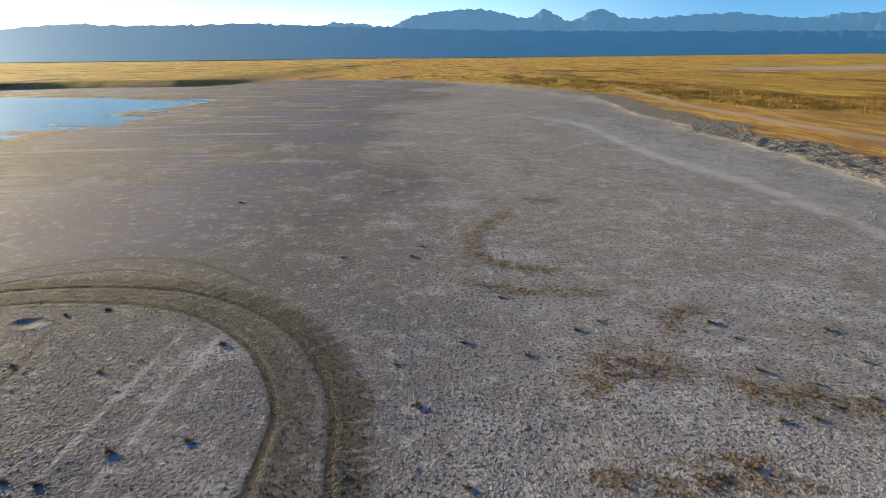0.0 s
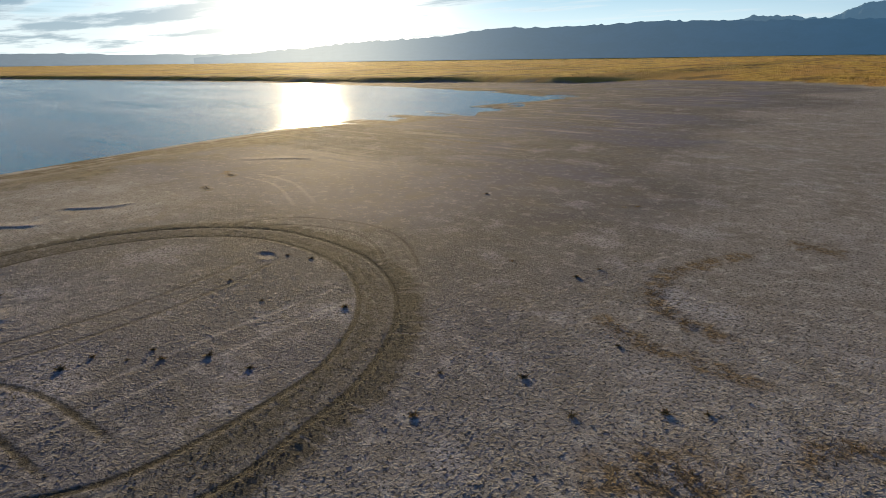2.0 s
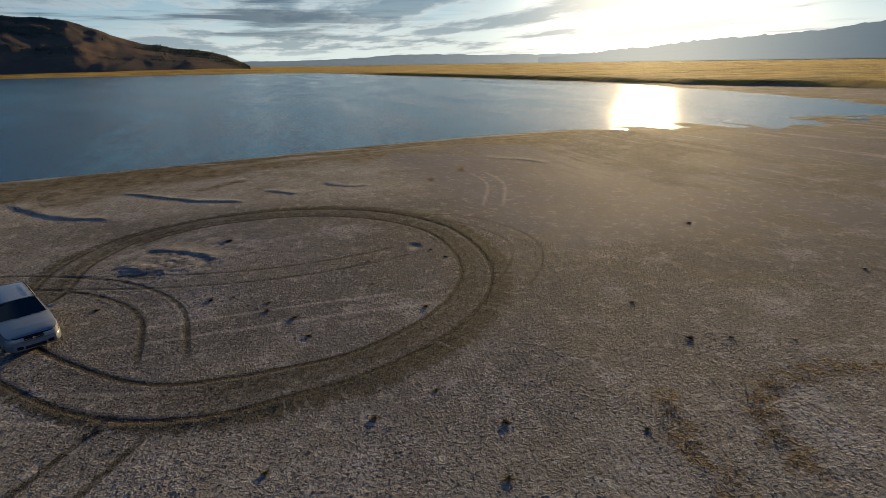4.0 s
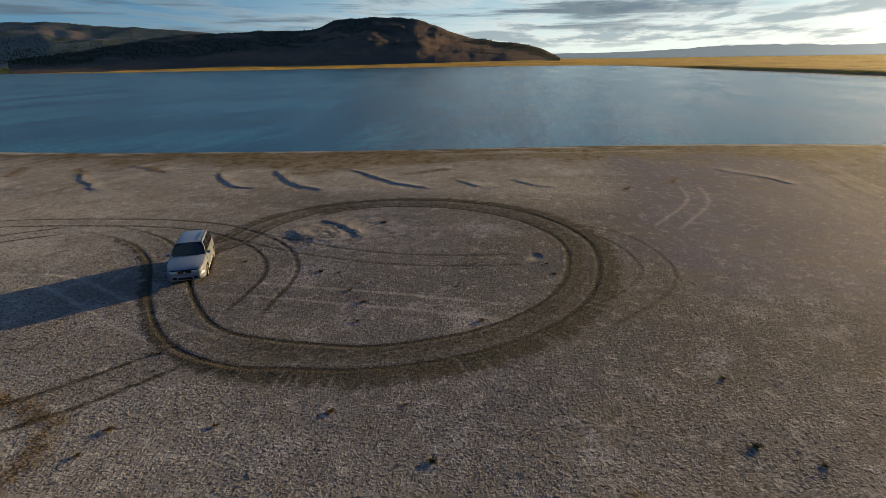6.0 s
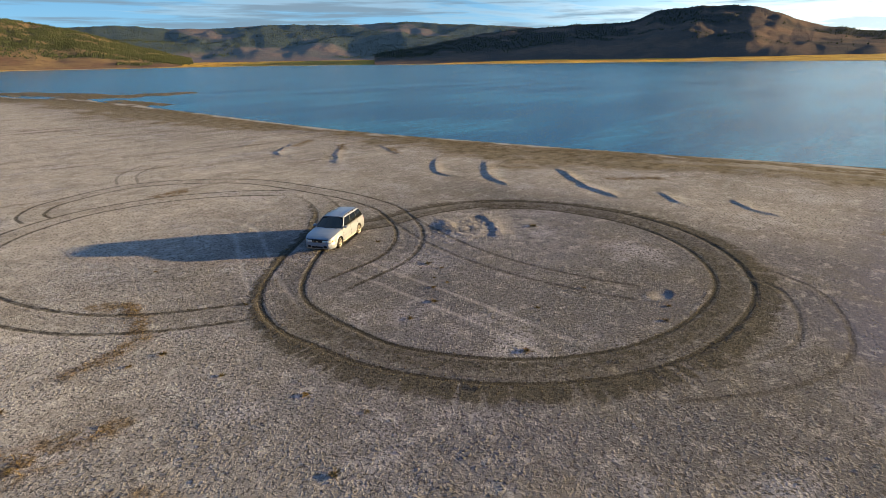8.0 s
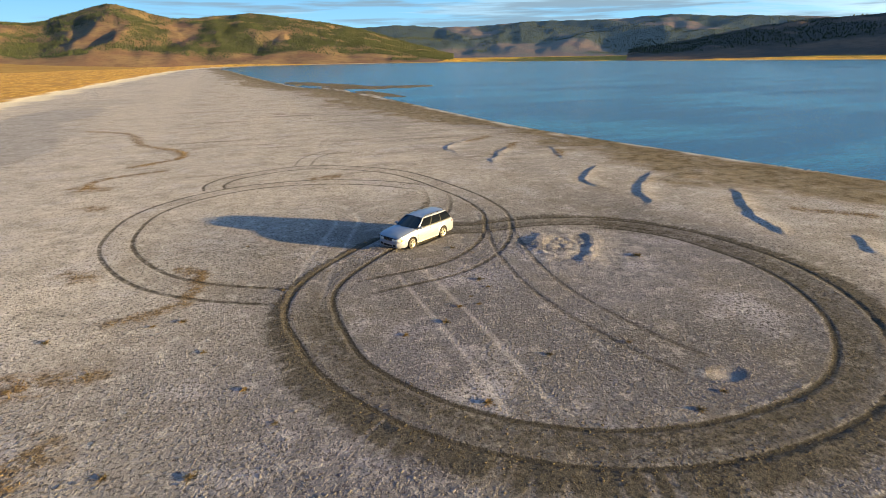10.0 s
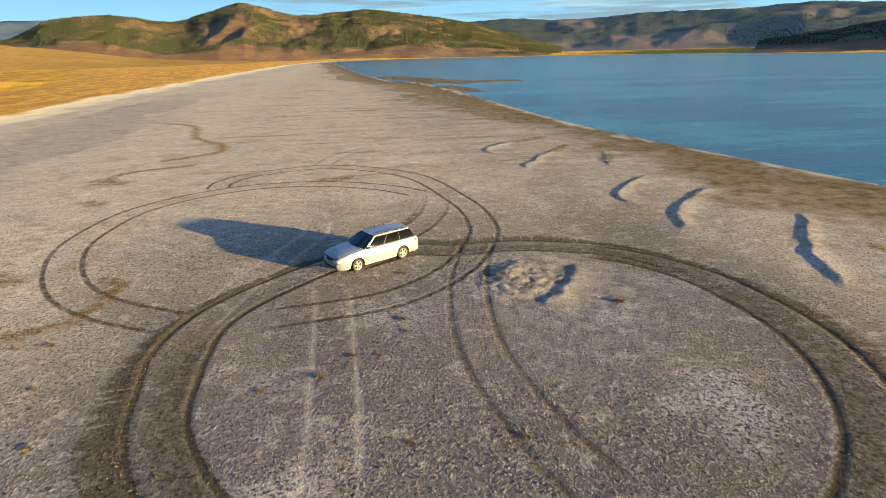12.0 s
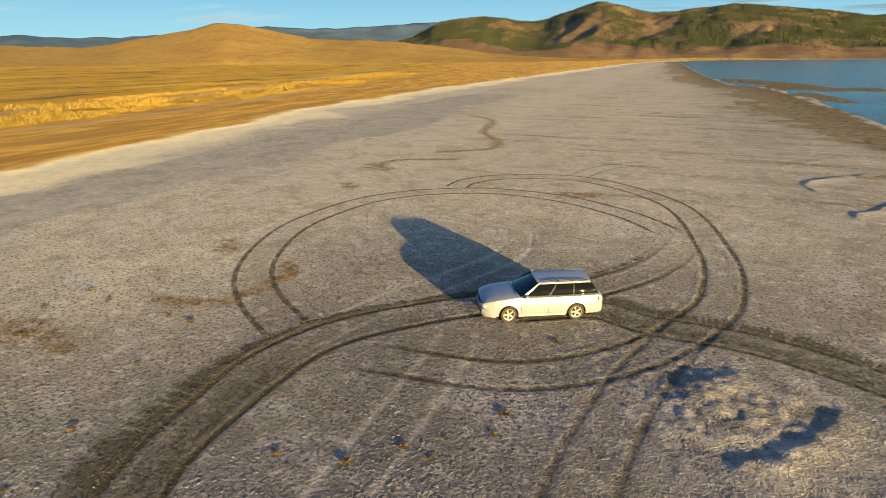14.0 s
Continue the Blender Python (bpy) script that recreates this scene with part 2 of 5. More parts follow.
# mats of dry litter: line, half width
LITTER = [
    ([(2.0, 1.3), (1.2, 2.3), (1.2, 3.6), (1.8, 5.4), (3.0, 6.3), (4.4, 6.5)], 0.38), ([(4.1, 10.4), (5.9, 10.2), (7.4, 10.6)], 0.5), ([(5.0, 14.4), (5.9, 15.1), (6.8, 14.6)], 0.9),
    ([(3.9, 31.3), (2.1, 27.4), (2.2, 24.5), (3.6, 22.9), (5.0, 22.5)], 0.45), ([(1.5, 21.3), (3.2, 20.5), (6.2, 20.1)], 0.4), ([(6.1, 34.6), (7.2, 34.4)], 0.6),
    ([(8.0, 17.2), (8.6, 18.4), (9.4, 18.6)], 0.4), ([(8.9, 13.7), (10.3, 13.3), (11.5, 12.8)], 0.6), ([(5.7, 10.4), (6.6, 10.0), (8.0, 10.2)], 0.5),
    ([(8.6, -19.5), (9.6, -20.8), (10.5, -21.0)], 0.6), ([(7.9, -13.2), (8.6, -13.8)], 0.6), ([(6.1, 0.9), (6.8, 0.0)], 0.5), ([(17.4, -63.8), (11.4, -57.4), (8.4, -44.9), (4.2, -37.8), (3.8, -33.0), (7.5, -29.4)], 0.55), ([(10.2, -20.1), (9.3, -24.0), (4.7, -26.1)], 0.4), ([(-7.0, -16.6), (-9.0, -17.0)], 0.7),
    ([(-27.0, -29.8), (-31.0, -32.6)], 0.6), ([(-33.0, -20.0), (-31.5, -17.2)], 0.5), ([(-29.0, -23.6), (-31.2, -26.4)], 0.5), ([(-33.6, 6.0), (-36.2, 9.0)], 0.5),
    ([(-35.0, 28.4), (-33.0, 27.6)], 0.4), ([(-31.0, 24.2), (-29.8, 24.0)], 0.3),
]


def axis(parts, reach, growth):
    """Grid lines: even steps in the inner stretches, then growing steps out to the reach on both sides."""
    inner = np.concatenate([np.arange(a, b, s) for a, b, s in parts] + [[parts[-1][1]]])
    out = []
    for step, end, sign in ((parts[0][2], parts[0][0], -1), (parts[-1][2], parts[-1][1], 1)):
        line, v, s = [], end, step
        while abs(v) < reach:
            s *= growth
            v += sign * s
            line.append(v)
        out.append(np.array(line))
    return np.concatenate([out[0][::-1], inner, out[1]])


def line_effect(x, y, points, reach, per=10):
    """Indices of the ground points near a line, with their distance and share of the length."""
    line = spline(points, per)
    lo, hi = line.min(0) - reach, line.max(0) + reach
    idx = np.nonzero((x > lo[0]) & (x < hi[0]) & (y > lo[1]) & (y < hi[1]))[0]
    d, u = near_line(x[idx], y[idx], line)
    keep = np.abs(d) < reach
    return idx[keep], d[keep], u[keep]


def ground_fields(x, y):
    """Height and surface kinds of the ground at plan points."""
    lake, flat = LAKE_DIST(x, y), FLAT_DIST(x, y)
    f = {}
    wob = (fractal(x / 9, y / 9, 4, 3) - 0.5)
    edge = flat + wob * 9
    f["grass"] = smooth(-0.5, 2.5, edge)
    f["fringe"] = (0.7 * smooth(-11, -6, edge + wob * 4) + 0.3 * smooth(-3.5, -1.5, edge)) * (1 - f["grass"]) * smooth(-60, -20, x) * (1 - 0.8 * smooth(15, 45, y))
    reed_line = spline([(-60, 240), (5, 215), (30, 165), (40, 127), (53, 93), (62, 78), (68, 30), (71, -39), (81, -113), (104, -220), (150, -360)], 10)
    rd, _ = near_line(x, y, reed_line)
    f["bare"] = smooth(1.5, -3.0, rd + wob * 9) * smooth(0, 5, edge + 3) * smooth(-40, 10, x)
    f["reed"] = smooth(22.0, 8.0, np.abs(rd - 16.0 + wob * 14 + (fractal(x / 3, y / 3, 2, 44) - 0.5) * 5)) * smooth(-60, 0, x) * smooth(-380, -300, y)
    f["clod"] = smooth(4.6, 2.4, np.abs(edge + 1.6)) * smooth(14, 30, y) * smooth(190, 120, y) * smooth(10, 25, x)
    f["road"] = np.zeros(x.shape)
    for pts, half in (([(84, 60), (88, -10), (90, -60), (112, -136), (160, -260), (229, -440)], 2.2), ([(58, 40), (62, 0), (66, -50), (80, -120)], 1.3), ([(47, 150), (44, 90), (47, 50), (56, 10)], 1.6)):
        idx, d, _ = line_effect(x, y, pts, 8.0)
        f["road"][idx] = np.maximum(f["road"][idx], smooth(half, half * 0.4, np.abs(d)))
    for cx, cy, rx, ry in ((215, 320, 75, 34), (330, 330, 70, 26), (390, -40, 90, 22)):
        f["road"] = np.maximum(f["road"], 1.25 * smooth(1.0, 0.75, np.hypot((x - cx) / rx, (y - cy) / ry) + (fractal(x / 25, y / 25, 3, 66) - 0.5) * 0.8))
    shore = lake + (fractal(x / 4, y / 4, 3, 8) - 0.5) * 5 * smooth(0, 4, np.abs(lake))
    f["wet"] = smooth(12.0, 6.5, shore + (fractal(x / 2.2, y / 2.2, 3, 17) - 0.5) * 9 + (fractal(x / 14, y / 14, 2, 87) - 0.5) * 12 - 7 * smooth(-35, -80, y)) * (1 - f["grass"])
    f["foam"] = smooth(1.7, 0.5, np.abs(lake - 0.8 - 2.6 * (fractal(x / 3, y / 3, 3, 19) - 0.3))) * smooth(0.38, 0.56, fractal(x / 2, y / 5, 3, 18))
    f["foam"] = np.maximum(f["foam"], 0.8 * smooth(0.56, 0.64, fractal(lake / 0.9 + wob * 3, y / 7, 3, 28)) * smooth(9, 2, lake) * smooth(-1, 1, lake) * smooth(0, 30, y + 10))
    f["smoothmud"] = smooth(0.50, 0.62, fractal(x / 14 + 3, y / 22, 3, 21)) * smooth(14, 22, x + wob * 12) * (1 - f["grass"])
    idx, d, u = line_effect(x, y, SLICK, 16.0)
    slick = smooth(6.5, 4.0, np.abs(d) + (fractal(x[idx] / 7, y[idx] / 16, 4, 23) - 0.5) * 9) * smooth(0, 0.1, u) * smooth(1, 0.9, u)
    f["pale"] = np.zeros(x.shape)
    f["pale"][idx] = 0.5 * smooth(1.3, 0.2, np.abs(-d - 4.4 + (fractal(x[idx] / 7, y[idx] / 16, 4, 25) - 0.5) * 3)) * smooth(0, 0.1, u) * smooth(0.7, 0.4, u)
    f["smoothmud"] *= 0.4
    f["smoothmud"][idx] = np.maximum(f["smoothmud"][idx], slick) * (1 - f["grass"][idx])
    sway = (fractal(x / 26, y / 26, 3, 7) - 0.5) * 44 * smooth(18, 50, y)
    # paler dry crust; lowered past y 4 to paint in the flakes' shaded backs
    f["dry"] = np.maximum(0.8 * smooth(8, -10, y + wob * 10) * (0.6 * smooth(-37, -29, x + wob * 8) + 0.4 * smooth(-24, -12, x + wob * 8)), np.maximum(0.92 * smooth(-7, 9, x + wob * 10 + sway) * (1 - 0.55 * smooth(4, 14, y)), 0.5 * smooth(-22, -29, x + wob * 6) * smooth(32, 18, y))) * smooth(3, 12, shore) * (1 - 0.6 * f["smoothmud"])
    f["wrack"] = smooth(-8, -25, y) * smooth(12, 0, x) * smooth(2, 8, shore) * (1 - f["grass"]) + 1.0 * smooth(28, 48, y) * smooth(-10, -26, x + sway) * (1 - f["grass"])
    patches = fractal(x / 16, y / 9, 3, 77)
    f["damp"] = smooth(0.46, 0.58, patches) * np.maximum(smooth(-6, -16, x) * smooth(20, 27, y), 0.25 * smooth(4, -4, x) * smooth(-30, -24, x) * smooth(3, 8, y)) * (1 - f["grass"])
    for cx, cy, rx, ry in ((-15.5, 45.0, 9.0, 3.2), (-21.0, 31.0, 6.5, 3.0), (-16.0, 66.0, 12.0, 5.5), (-27.0, 52.0, 8.0, 4.5)):
        f["damp"] = np.maximum(f["damp"], 0.9 * smooth(1.15, 0.6, np.hypot((x - cx) / rx, (y - cy) / ry) + (fractal(x / 5, y / 3, 3, 79) - 0.5) * 1.1))
    z = np.full(x.shape, 0.0)
    crust = smooth(1.0, 6.0, shore) * (1 - f["grass"])
    z += (fractal(x / 11, y / 11, 3, 5) - 0.5) * 0.10 * crust
    near = np.maximum(np.abs(x + 10) / 60, np.abs(y - 3) / 70)
    fine = smooth(1.0, 0.55, near) * crust
    rough = 0.55 + 0.9 * smooth(0.42, 0.66, fractal(x / 7, y / 7, 3, 12))
    rough *= (1 - 0.75 * f["smoothmud"]) * (1 - 0.6 * f["damp"])
    lumps = fractal(x / 0.26, y / 0.26, 2, 30)
    clods = smooth(0.60, 0.82, fractal(x / 0.24, y / 0.21, 2, 34))
    z += fine * rough * ((lumps - 0.5) * 0.008 + clods * 0.004)
    z += f["clod"] * smooth(0.35, 0.7, fractal(x / 0.8, y / 0.8, 2, 38)) * 0.10
    # beach and lake bed
    z = np.where(lake < 8, z * smooth(-1, 8, lake) + WATER_Z - 0.012 + 0.0085 * np.clip(lake, -60, 8), z)
    z -= np.where(lake < 0, np.clip(-lake * 0.03, 0, 1.2), 0)
    # shallow pools left behind along the north shore
    pool = smooth(0.50, 0.58, fractal(x / 11, y / 4.5, 3, 85)) * smooth(17, 5, lake) * smooth(0, 3, lake) * smooth(52, 72, y) * smooth(175, 130, y) * smooth(-90, -75, x)
    z -= 0.13 * pool
    isle = smooth(0.47, 0.60, fractal(x / 6, y / 15, 4, 83)) * smooth(-9, -3, lake) * smooth(6, 0, lake) * smooth(-45, -75, y) * smooth(-270, -215, y)
    z = np.where(isle > 0.01, np.maximum(z, WATER_Z - 0.035 + 0.06 * isle), z)
    f["wet"] = np.maximum(f["wet"], isle)
    # muddy spit that runs out into the lake
    idx, d, u = line_effect(x, y, [(-33, -215), (-41, -180), (-44, -158), (-56, -156), (-68, -160)], 14.0)
    lift = smooth(9.5, 2.0, np.abs(d) + (fractal(x[idx] / 6, y[idx] / 6, 4, 88) - 0.5) * 16)
    z[idx] = np.maximum(z[idx], WATER_Z - 0.05 + 0.12 * lift)
    f["wet"][idx] = np.maximum(f["wet"][idx], lift)
    # plains: tussocky, slightly raised, with a cut bank behind the north end of the lake
    plain = smooth(0, 14, edge)
    z += plain * (0.25 + (fractal(x / 40, y / 40, 4, 41) - 0.4) * 1.2 * smooth(0, 60, edge))
    bearing = np.degrees(np.arctan2(-(x + 5), y - 10)) % 360
    z += smooth(10, 220, flat) * 5.5 * smooth(84, 94, bearing) * smooth(186, 174, bearing) * smooth(300, 450, np.hypot(x, y))
    z += f["reed"] * 0.12 * f["grass"]
    z += smooth(0, 9, flat) * 1.6 * smooth(-62, -95, x) * smooth(-700, -420, x) * smooth(60, 110, y)
    f["soil"], f["litter"] = np.zeros(x.shape), np.zeros(x.shape)
    ragged = fractal(x / 0.5, y / 0.5, 3, 50)
    f["spray"] = np.zeros(x.shape)
    for k, (pts, depth, dark, band, spray, gauge) in enumerate(TRACKS):
        idx, d, u = line_effect(x, y, pts, 3.8, 8)
        fade = smooth(0, 0.14 if k == 0 else 0.03, u) * smooth(1, 0.97, u)
        rag = ragged[idx]
        if k == 0:
            inner, outer = np.interp(u, DRIFT[:, 0], DRIFT[:, 1]), np.interp(u, DRIFT[:, 0], DRIFT[:, 2])
            d, gauge = d - (inner + outer) / 2, inner - outer
        # metres from the nearer rut, negative between the two
        rut = np.abs(d) - gauge / 2
        r = np.abs(rut)
        z[idx] += fade * depth * (1.2 * np.exp(-((r - 0.22) / 0.085) ** 2) * (0.3 + rag) - 1.5 * np.exp(-(r / 0.12) ** 2))
        f["rut_%d" % k], f["dark_%d" % k] = np.full(x.shape, 9.0), np.zeros(x.shape)
        f["rut_%d" % k][idx], f["dark_%d" % k][idx] = rut, dark * fade
        churned = band * (0.25 + 0.75 * smooth(0.24, 0.36, u) if spray == 1.0 else 1.0)
        if band:
            f["band_%d" % k] = np.zeros(x.shape)
            f["band_%d" % k][idx] = churned * fade * (0.78 + 0.22 * np.cos((d / gauge - 0.2) * TWO * 0.8))
        soil = np.maximum(smooth(0.30, 0.12, r), smooth(0.0, -0.1, rut) * churned)
        if spray:
            w = (0.5 + 1.15 * smooth(0.24, 0.40, u) * smooth(0.95, 0.7, u)) * spray + 0.1
            comb = 0.15 + 1.5 * value_noise(u * 380, d * 0.35, 61)
            thrown = smooth(w, 0.1, np.where(d < 0, rut, 9.0) + (rag - 0.5) * 0.5) * smooth(-0.1, 0.1, rut) * np.clip(comb, 0, 1) * min(1.0, spray)
            f["spray"][idx] = np.maximum(f["spray"][idx], thrown * fade)
            z[idx] += 0.02 * fade * thrown * smooth(0.4, 0.7, rag) * 0.6
            soil = np.maximum(soil, thrown)
        f["soil"][idx] = np.maximum(f["soil"][idx], np.clip(soil, 0, 1) * fade)
    for pts, amount in PALE_TRACKS:
        idx, d, u = line_effect(x, y, pts, 1.6)
        r = np.abs(np.abs(d) - 0.68)
        mark = smooth(0.17, 0.05, r + (ragged[idx] - 0.5) * 0.12) * smooth(0, 0.08, u) * smooth(1, 0.92, u) * amount
        f["pale"][idx] = np.maximum(f["pale"][idx], mark)
        z[idx] -= 0.02 * mark
    for pts, height in BANKS:
        idx, d, u = line_effect(x, y, pts, 5.0)
        ends = smooth(0, 0.16, u) * smooth(1, 0.84, u)
        bend = d + (fractal(x[idx] / 1.6, y[idx] / 1.6, 3, 71) - 0.5) * 0.8
        # gentle on the windward side, steep on the lee side
        swell = np.where(bend > 0, np.exp(-(bend / 0.55) ** 2), np.exp(-(bend / 0.18) ** 2))
        hollow = np.exp(-((bend + 0.7) / 0.5) ** 2)
        z[idx] += ends * height * 0.23 * (swell - 0.3 * hollow) * (0.65 + 0.7 * fractal(x[idx] / 0.7, y[idx] / 0.7, 2, 73))
        f["pale"][idx] = np.maximum(f["pale"][idx], 0.22 * ends * np.exp(-((bend - 0.6) / 0.8) ** 2))
    for pts, half in LITTER:
        idx, d, u = line_effect(x, y, pts, half * 3)
        f["litter"][idx] = np.maximum(f["litter"][idx], smooth(half * 1.6, half * 0.3, np.abs(d) + (ragged[idx] - 0.5) * half * 2.2))
    # the small pit inside the ring and the salt crust mound
    pit = np.hypot((x + 14.15) / 0.55, (y - 18.05) / 0.36)
    z -= 0.04 * np.exp(-pit ** 2)
    z += 0.02 * np.exp(-((pit - 1.35) / 0.3) ** 2)
    f["pale"] = np.maximum(f["pale"], 0.25 * np.exp(-pit ** 4))
    mound = np.hypot(x + 15.6, y - 5.4)
    z += 0.09 * np.exp(-(mound / 1.8) ** 2) * (0.6 + 0.8 * lumps) + 0.013 * smooth(0.45, 0.7, lumps) * np.exp(-(np.hypot(x + 16.6, y - 6.2) / 2.6) ** 2)
    f["pale"] = np.maximum(f["pale"], 0.32 * np.exp(-(np.hypot(x + 17.2, (y - 7.0) * 0.75) / 3.8) ** 2) * smooth(0.32, 0.6, lumps))
    return z, f


def ground_height(px, py):
    z, _ = ground_fields(np.array([float(px)]), np.array([float(py)]))
    return float(z[0])


# ---- materials ----
def material(name):
    m = bpy.data.materials.new(name)
    m.use_nodes = True
    return m, Nodes(m.node_tree)


def finish(n, color, rough=0.9, bump=None, strength=0.5, distance=0.05, **inputs):
    bsdf = n.add("ShaderNodeBsdfPrincipled", {"Roughness": rough, "Specular IOR Level": inputs.pop("spec", 0.3)})
    if isinstance(color, bpy.types.NodeSocket):
        n.tree.links.new(color, bsdf.inputs["Base Color"])
    else:
        bsdf.inputs["Base Color"].default_value = (*color, 1.0)
    for key, v in inputs.items():
        bsdf.inputs[key.replace("_", " ")].default_value = v
    if bump is not None:
        b = n.add("ShaderNodeBump", {"Strength": strength, "Distance": distance, "Height": bump})
        n.tree.links.new(b.outputs[0], bsdf.inputs["Normal"])
    n.tree.links.new(bsdf.outputs[0], n.add("ShaderNodeOutputMaterial").inputs[0])
    return bsdf


def ground_material():
    m, n = material("salt flat and steppe")
    pos = n.add("ShaderNodeTexCoord").outputs["Object"]
    big, mid, small = n.noise(pos, 0.07, 4.0), n.noise(pos, 0.9, 5.0, 0.6), n.noise(pos, 8.0, 3.0, 0.6)
    grit = n.noise(pos, 26.0, 3.0, 0.6)
    base = n.mix(n.ramp(big, 0.35, 0.65), (0.124, 0.117, 0.114), (0.170, 0.161, 0.161))
    base = n.mix(n.math("MULTIPLY", n.attr("dry"), 0.92), base, (0.620, 0.560, 0.465))
    salt = n.ramp(n.attr("dry"), 0.0, 1.0, 0.4, 1.0)
    base = n.mix(n.math("MULTIPLY", n.ramp(mid, 0.45, 0.75, 0.0, 0.5), n.math("SUBTRACT", 1.35, salt)), base, (0.215, 0.19, 0.165))
    # blistered crust: curled flakes a hand wide with bare mud between them
    blister = n.add("ShaderNodeTexNoise", {"Vector": pos, "Scale": 8.5, "Detail": 1.5, "Roughness": 0.5, "Distortion": 0.7}).outputs[0]
    heave = n.ramp(n.noise(pos, 0.42, 4.0, 0.65), 0.38, 0.60, 0.30, 1.0)
    heave = n.math("MULTIPLY", heave, n.ramp(n.math("MAXIMUM", n.attr("smoothmud"), n.attr("damp")), 0.1, 0.7, 1.0, 0.15))
    flake = n.ramp(blister, 0.50, 0.60)
    chip = n.ramp(n.noise(pos, 17.0, 1.5, 0.5), 0.53, 0.62)
    curl = n.math("ABSOLUTE", n.math("SUBTRACT", blister, 0.57))
    rim = n.ramp(curl, 0.05, 0.012)
    base = n.mix(n.math("MULTIPLY", n.math("MULTIPLY", flake, heave), n.math("MULTIPLY", salt, 0.48)), base, (0.53, 0.505, 0.485))
    base = n.mix(n.math("MULTIPLY", n.math("MULTIPLY", rim, heave), 0.20), base, (0.56, 0.54, 0.52))
    # crust gaps: fine shadow is painted dark into the low spots
    base = n.mix(n.math("MULTIPLY", n.ramp(small, 0.48, 0.37), 0.78), base, (0.062, 0.055, 0.046))
    base = n.mix(n.math("MULTIPLY", n.ramp(grit, 0.42, 0.28), 0.3), base, (0.10, 0.09, 0.075))
    bloom = n.ramp(n.noise(pos, 0.23, 4.0, 0.62), 0.52, 0.66)
    base = n.mix(n.math("MULTIPLY", bloom, n.math("MULTIPLY", n.ramp(small, 0.38, 0.56), 0.50)), base, (0.53, 0.51, 0.53))
    base = n.mix(n.math("MULTIPLY", n.attr("smoothmud"), 0.7), base, n.mix(n.ramp(mid, 0.3, 0.7), (0.36, 0.335, 0.295), (0.45, 0.42, 0.37)))
    # damp mud, with the sky's blue sheen painted into its colour
    base = n.mix(n.math("MULTIPLY", n.attr("damp"), 0.8), base, (0.132, 0.130, 0.182))
    base = n.mix(n.attr("pale"), base, (0.58, 0.54, 0.49))
    lines = n.add("ShaderNodeMapping", {0: pos, "Rotation": (0, 0, radians(-12)), "Scale": (0.13, 1.0, 1.0)}).outputs[0]
    drift = n.noise(lines, 0.38, 5.0, 0.62)
    base = n.mix(n.math("MULTIPLY", n.attr("wrack"), n.ramp(drift, 0.56, 0.66, 0.0, 0.65)), base, (0.13, 0.10, 0.06))
    base = n.mix(n.math("MULTIPLY", n.attr("wrack"), n.ramp(drift, 0.46, 0.36, 0.0, 0.5)), base, (0.50, 0.45, 0.38))
    mottle = n.noise(pos, 0.33, 5.0, 0.65)
    base = n.mix(n.ramp(mottle, 0.47, 0.66, 0.0, 0.38), base, (0.175, 0.150, 0.108))
    speck = n.noise(pos, 1.5, 5.0, 0.75)
    base = n.mix(n.math("MULTIPLY", n.ramp(speck, 0.55, 0.65), 0.38), base, (0.13, 0.115, 0.09))
    base = n.mix(n.math("MULTIPLY", n.ramp(speck, 0.46, 0.38), n.math("MULTIPLY", salt, 0.55)), base, (0.70, 0.66, 0.60))
    patchy0 = n.noise(pos, 2.2, 4.0, 0.65)
    straw = n.mix(n.ramp(small, 0.4, 0.65), (0.10, 0.07, 0.038), (0.28, 0.19, 0.085))
    base = n.mix(n.math("MULTIPLY", n.attr("litter"), n.ramp(patchy0, 0.37, 0.57, 0.12, 0.88)), base, straw)
    mud = n.mix(n.ramp(mid, 0.35, 0.7), (0.092, 0.064, 0.018), (0.215, 0.152, 0.046))
    base = n.mix(n.math("MULTIPLY", n.attr("wet"), n.ramp(mid, 0.25, 0.60, 0.95, 0.55)), base, mud)
    base = n.mix(n.math("MULTIPLY", n.attr("foam"), 0.5), base, (0.66, 0.65, 0.62))
    # wheel ruts: dark turned soil with a torn edge, a churned band between, clods thrown outwards
    tear = n.math("MULTIPLY", n.math("SUBTRACT", n.noise(pos, 7.0, 4.0, 0.65), 0.5), 0.22)
    patchy = n.noise(pos, 2.6, 4.0, 0.65)
    turned_soil, groove, deep = None, None, None
    for k, track in enumerate(TRACKS):
        rut, dark = n.attr("rut_%d" % k), n.attr("dark_%d" % k)
        away = n.math("ABSOLUTE", n.math("ADD", rut, n.math("MULTIPLY", tear, 0.85)))
        worn = n.math("MULTIPLY", dark, n.ramp(patchy, 0.34, 0.60, 0.75 if k == 0 else 0.45, 1.0))
        core = n.math("MULTIPLY", n.ramp(away, 0.17, 0.07), worn)
        cut = n.math("MULTIPLY", n.math("SUBTRACT", n.ramp(away, 0.13, 0.05), n.math("MULTIPLY", n.ramp(n.math("ABSOLUTE", n.math("SUBTRACT", away, 0.2)), 0.07, 0.0), 0.8)), dark)
        if track[3]:
            band = n.math("MULTIPLY", n.ramp(n.math("ADD", rut, tear), 0.03, -0.12), n.attr("band_%d" % k))
            core = n.math("MAXIMUM", core, n.math("MULTIPLY", band, n.ramp(patchy, 0.34, 0.64, 0.45, 0.95)))
        deep = n.math("MULTIPLY", n.ramp(away, 0.12, 0.05), worn) if deep is None else n.math("MAXIMUM", deep, n.math("MULTIPLY", n.ramp(away, 0.12, 0.05), worn))
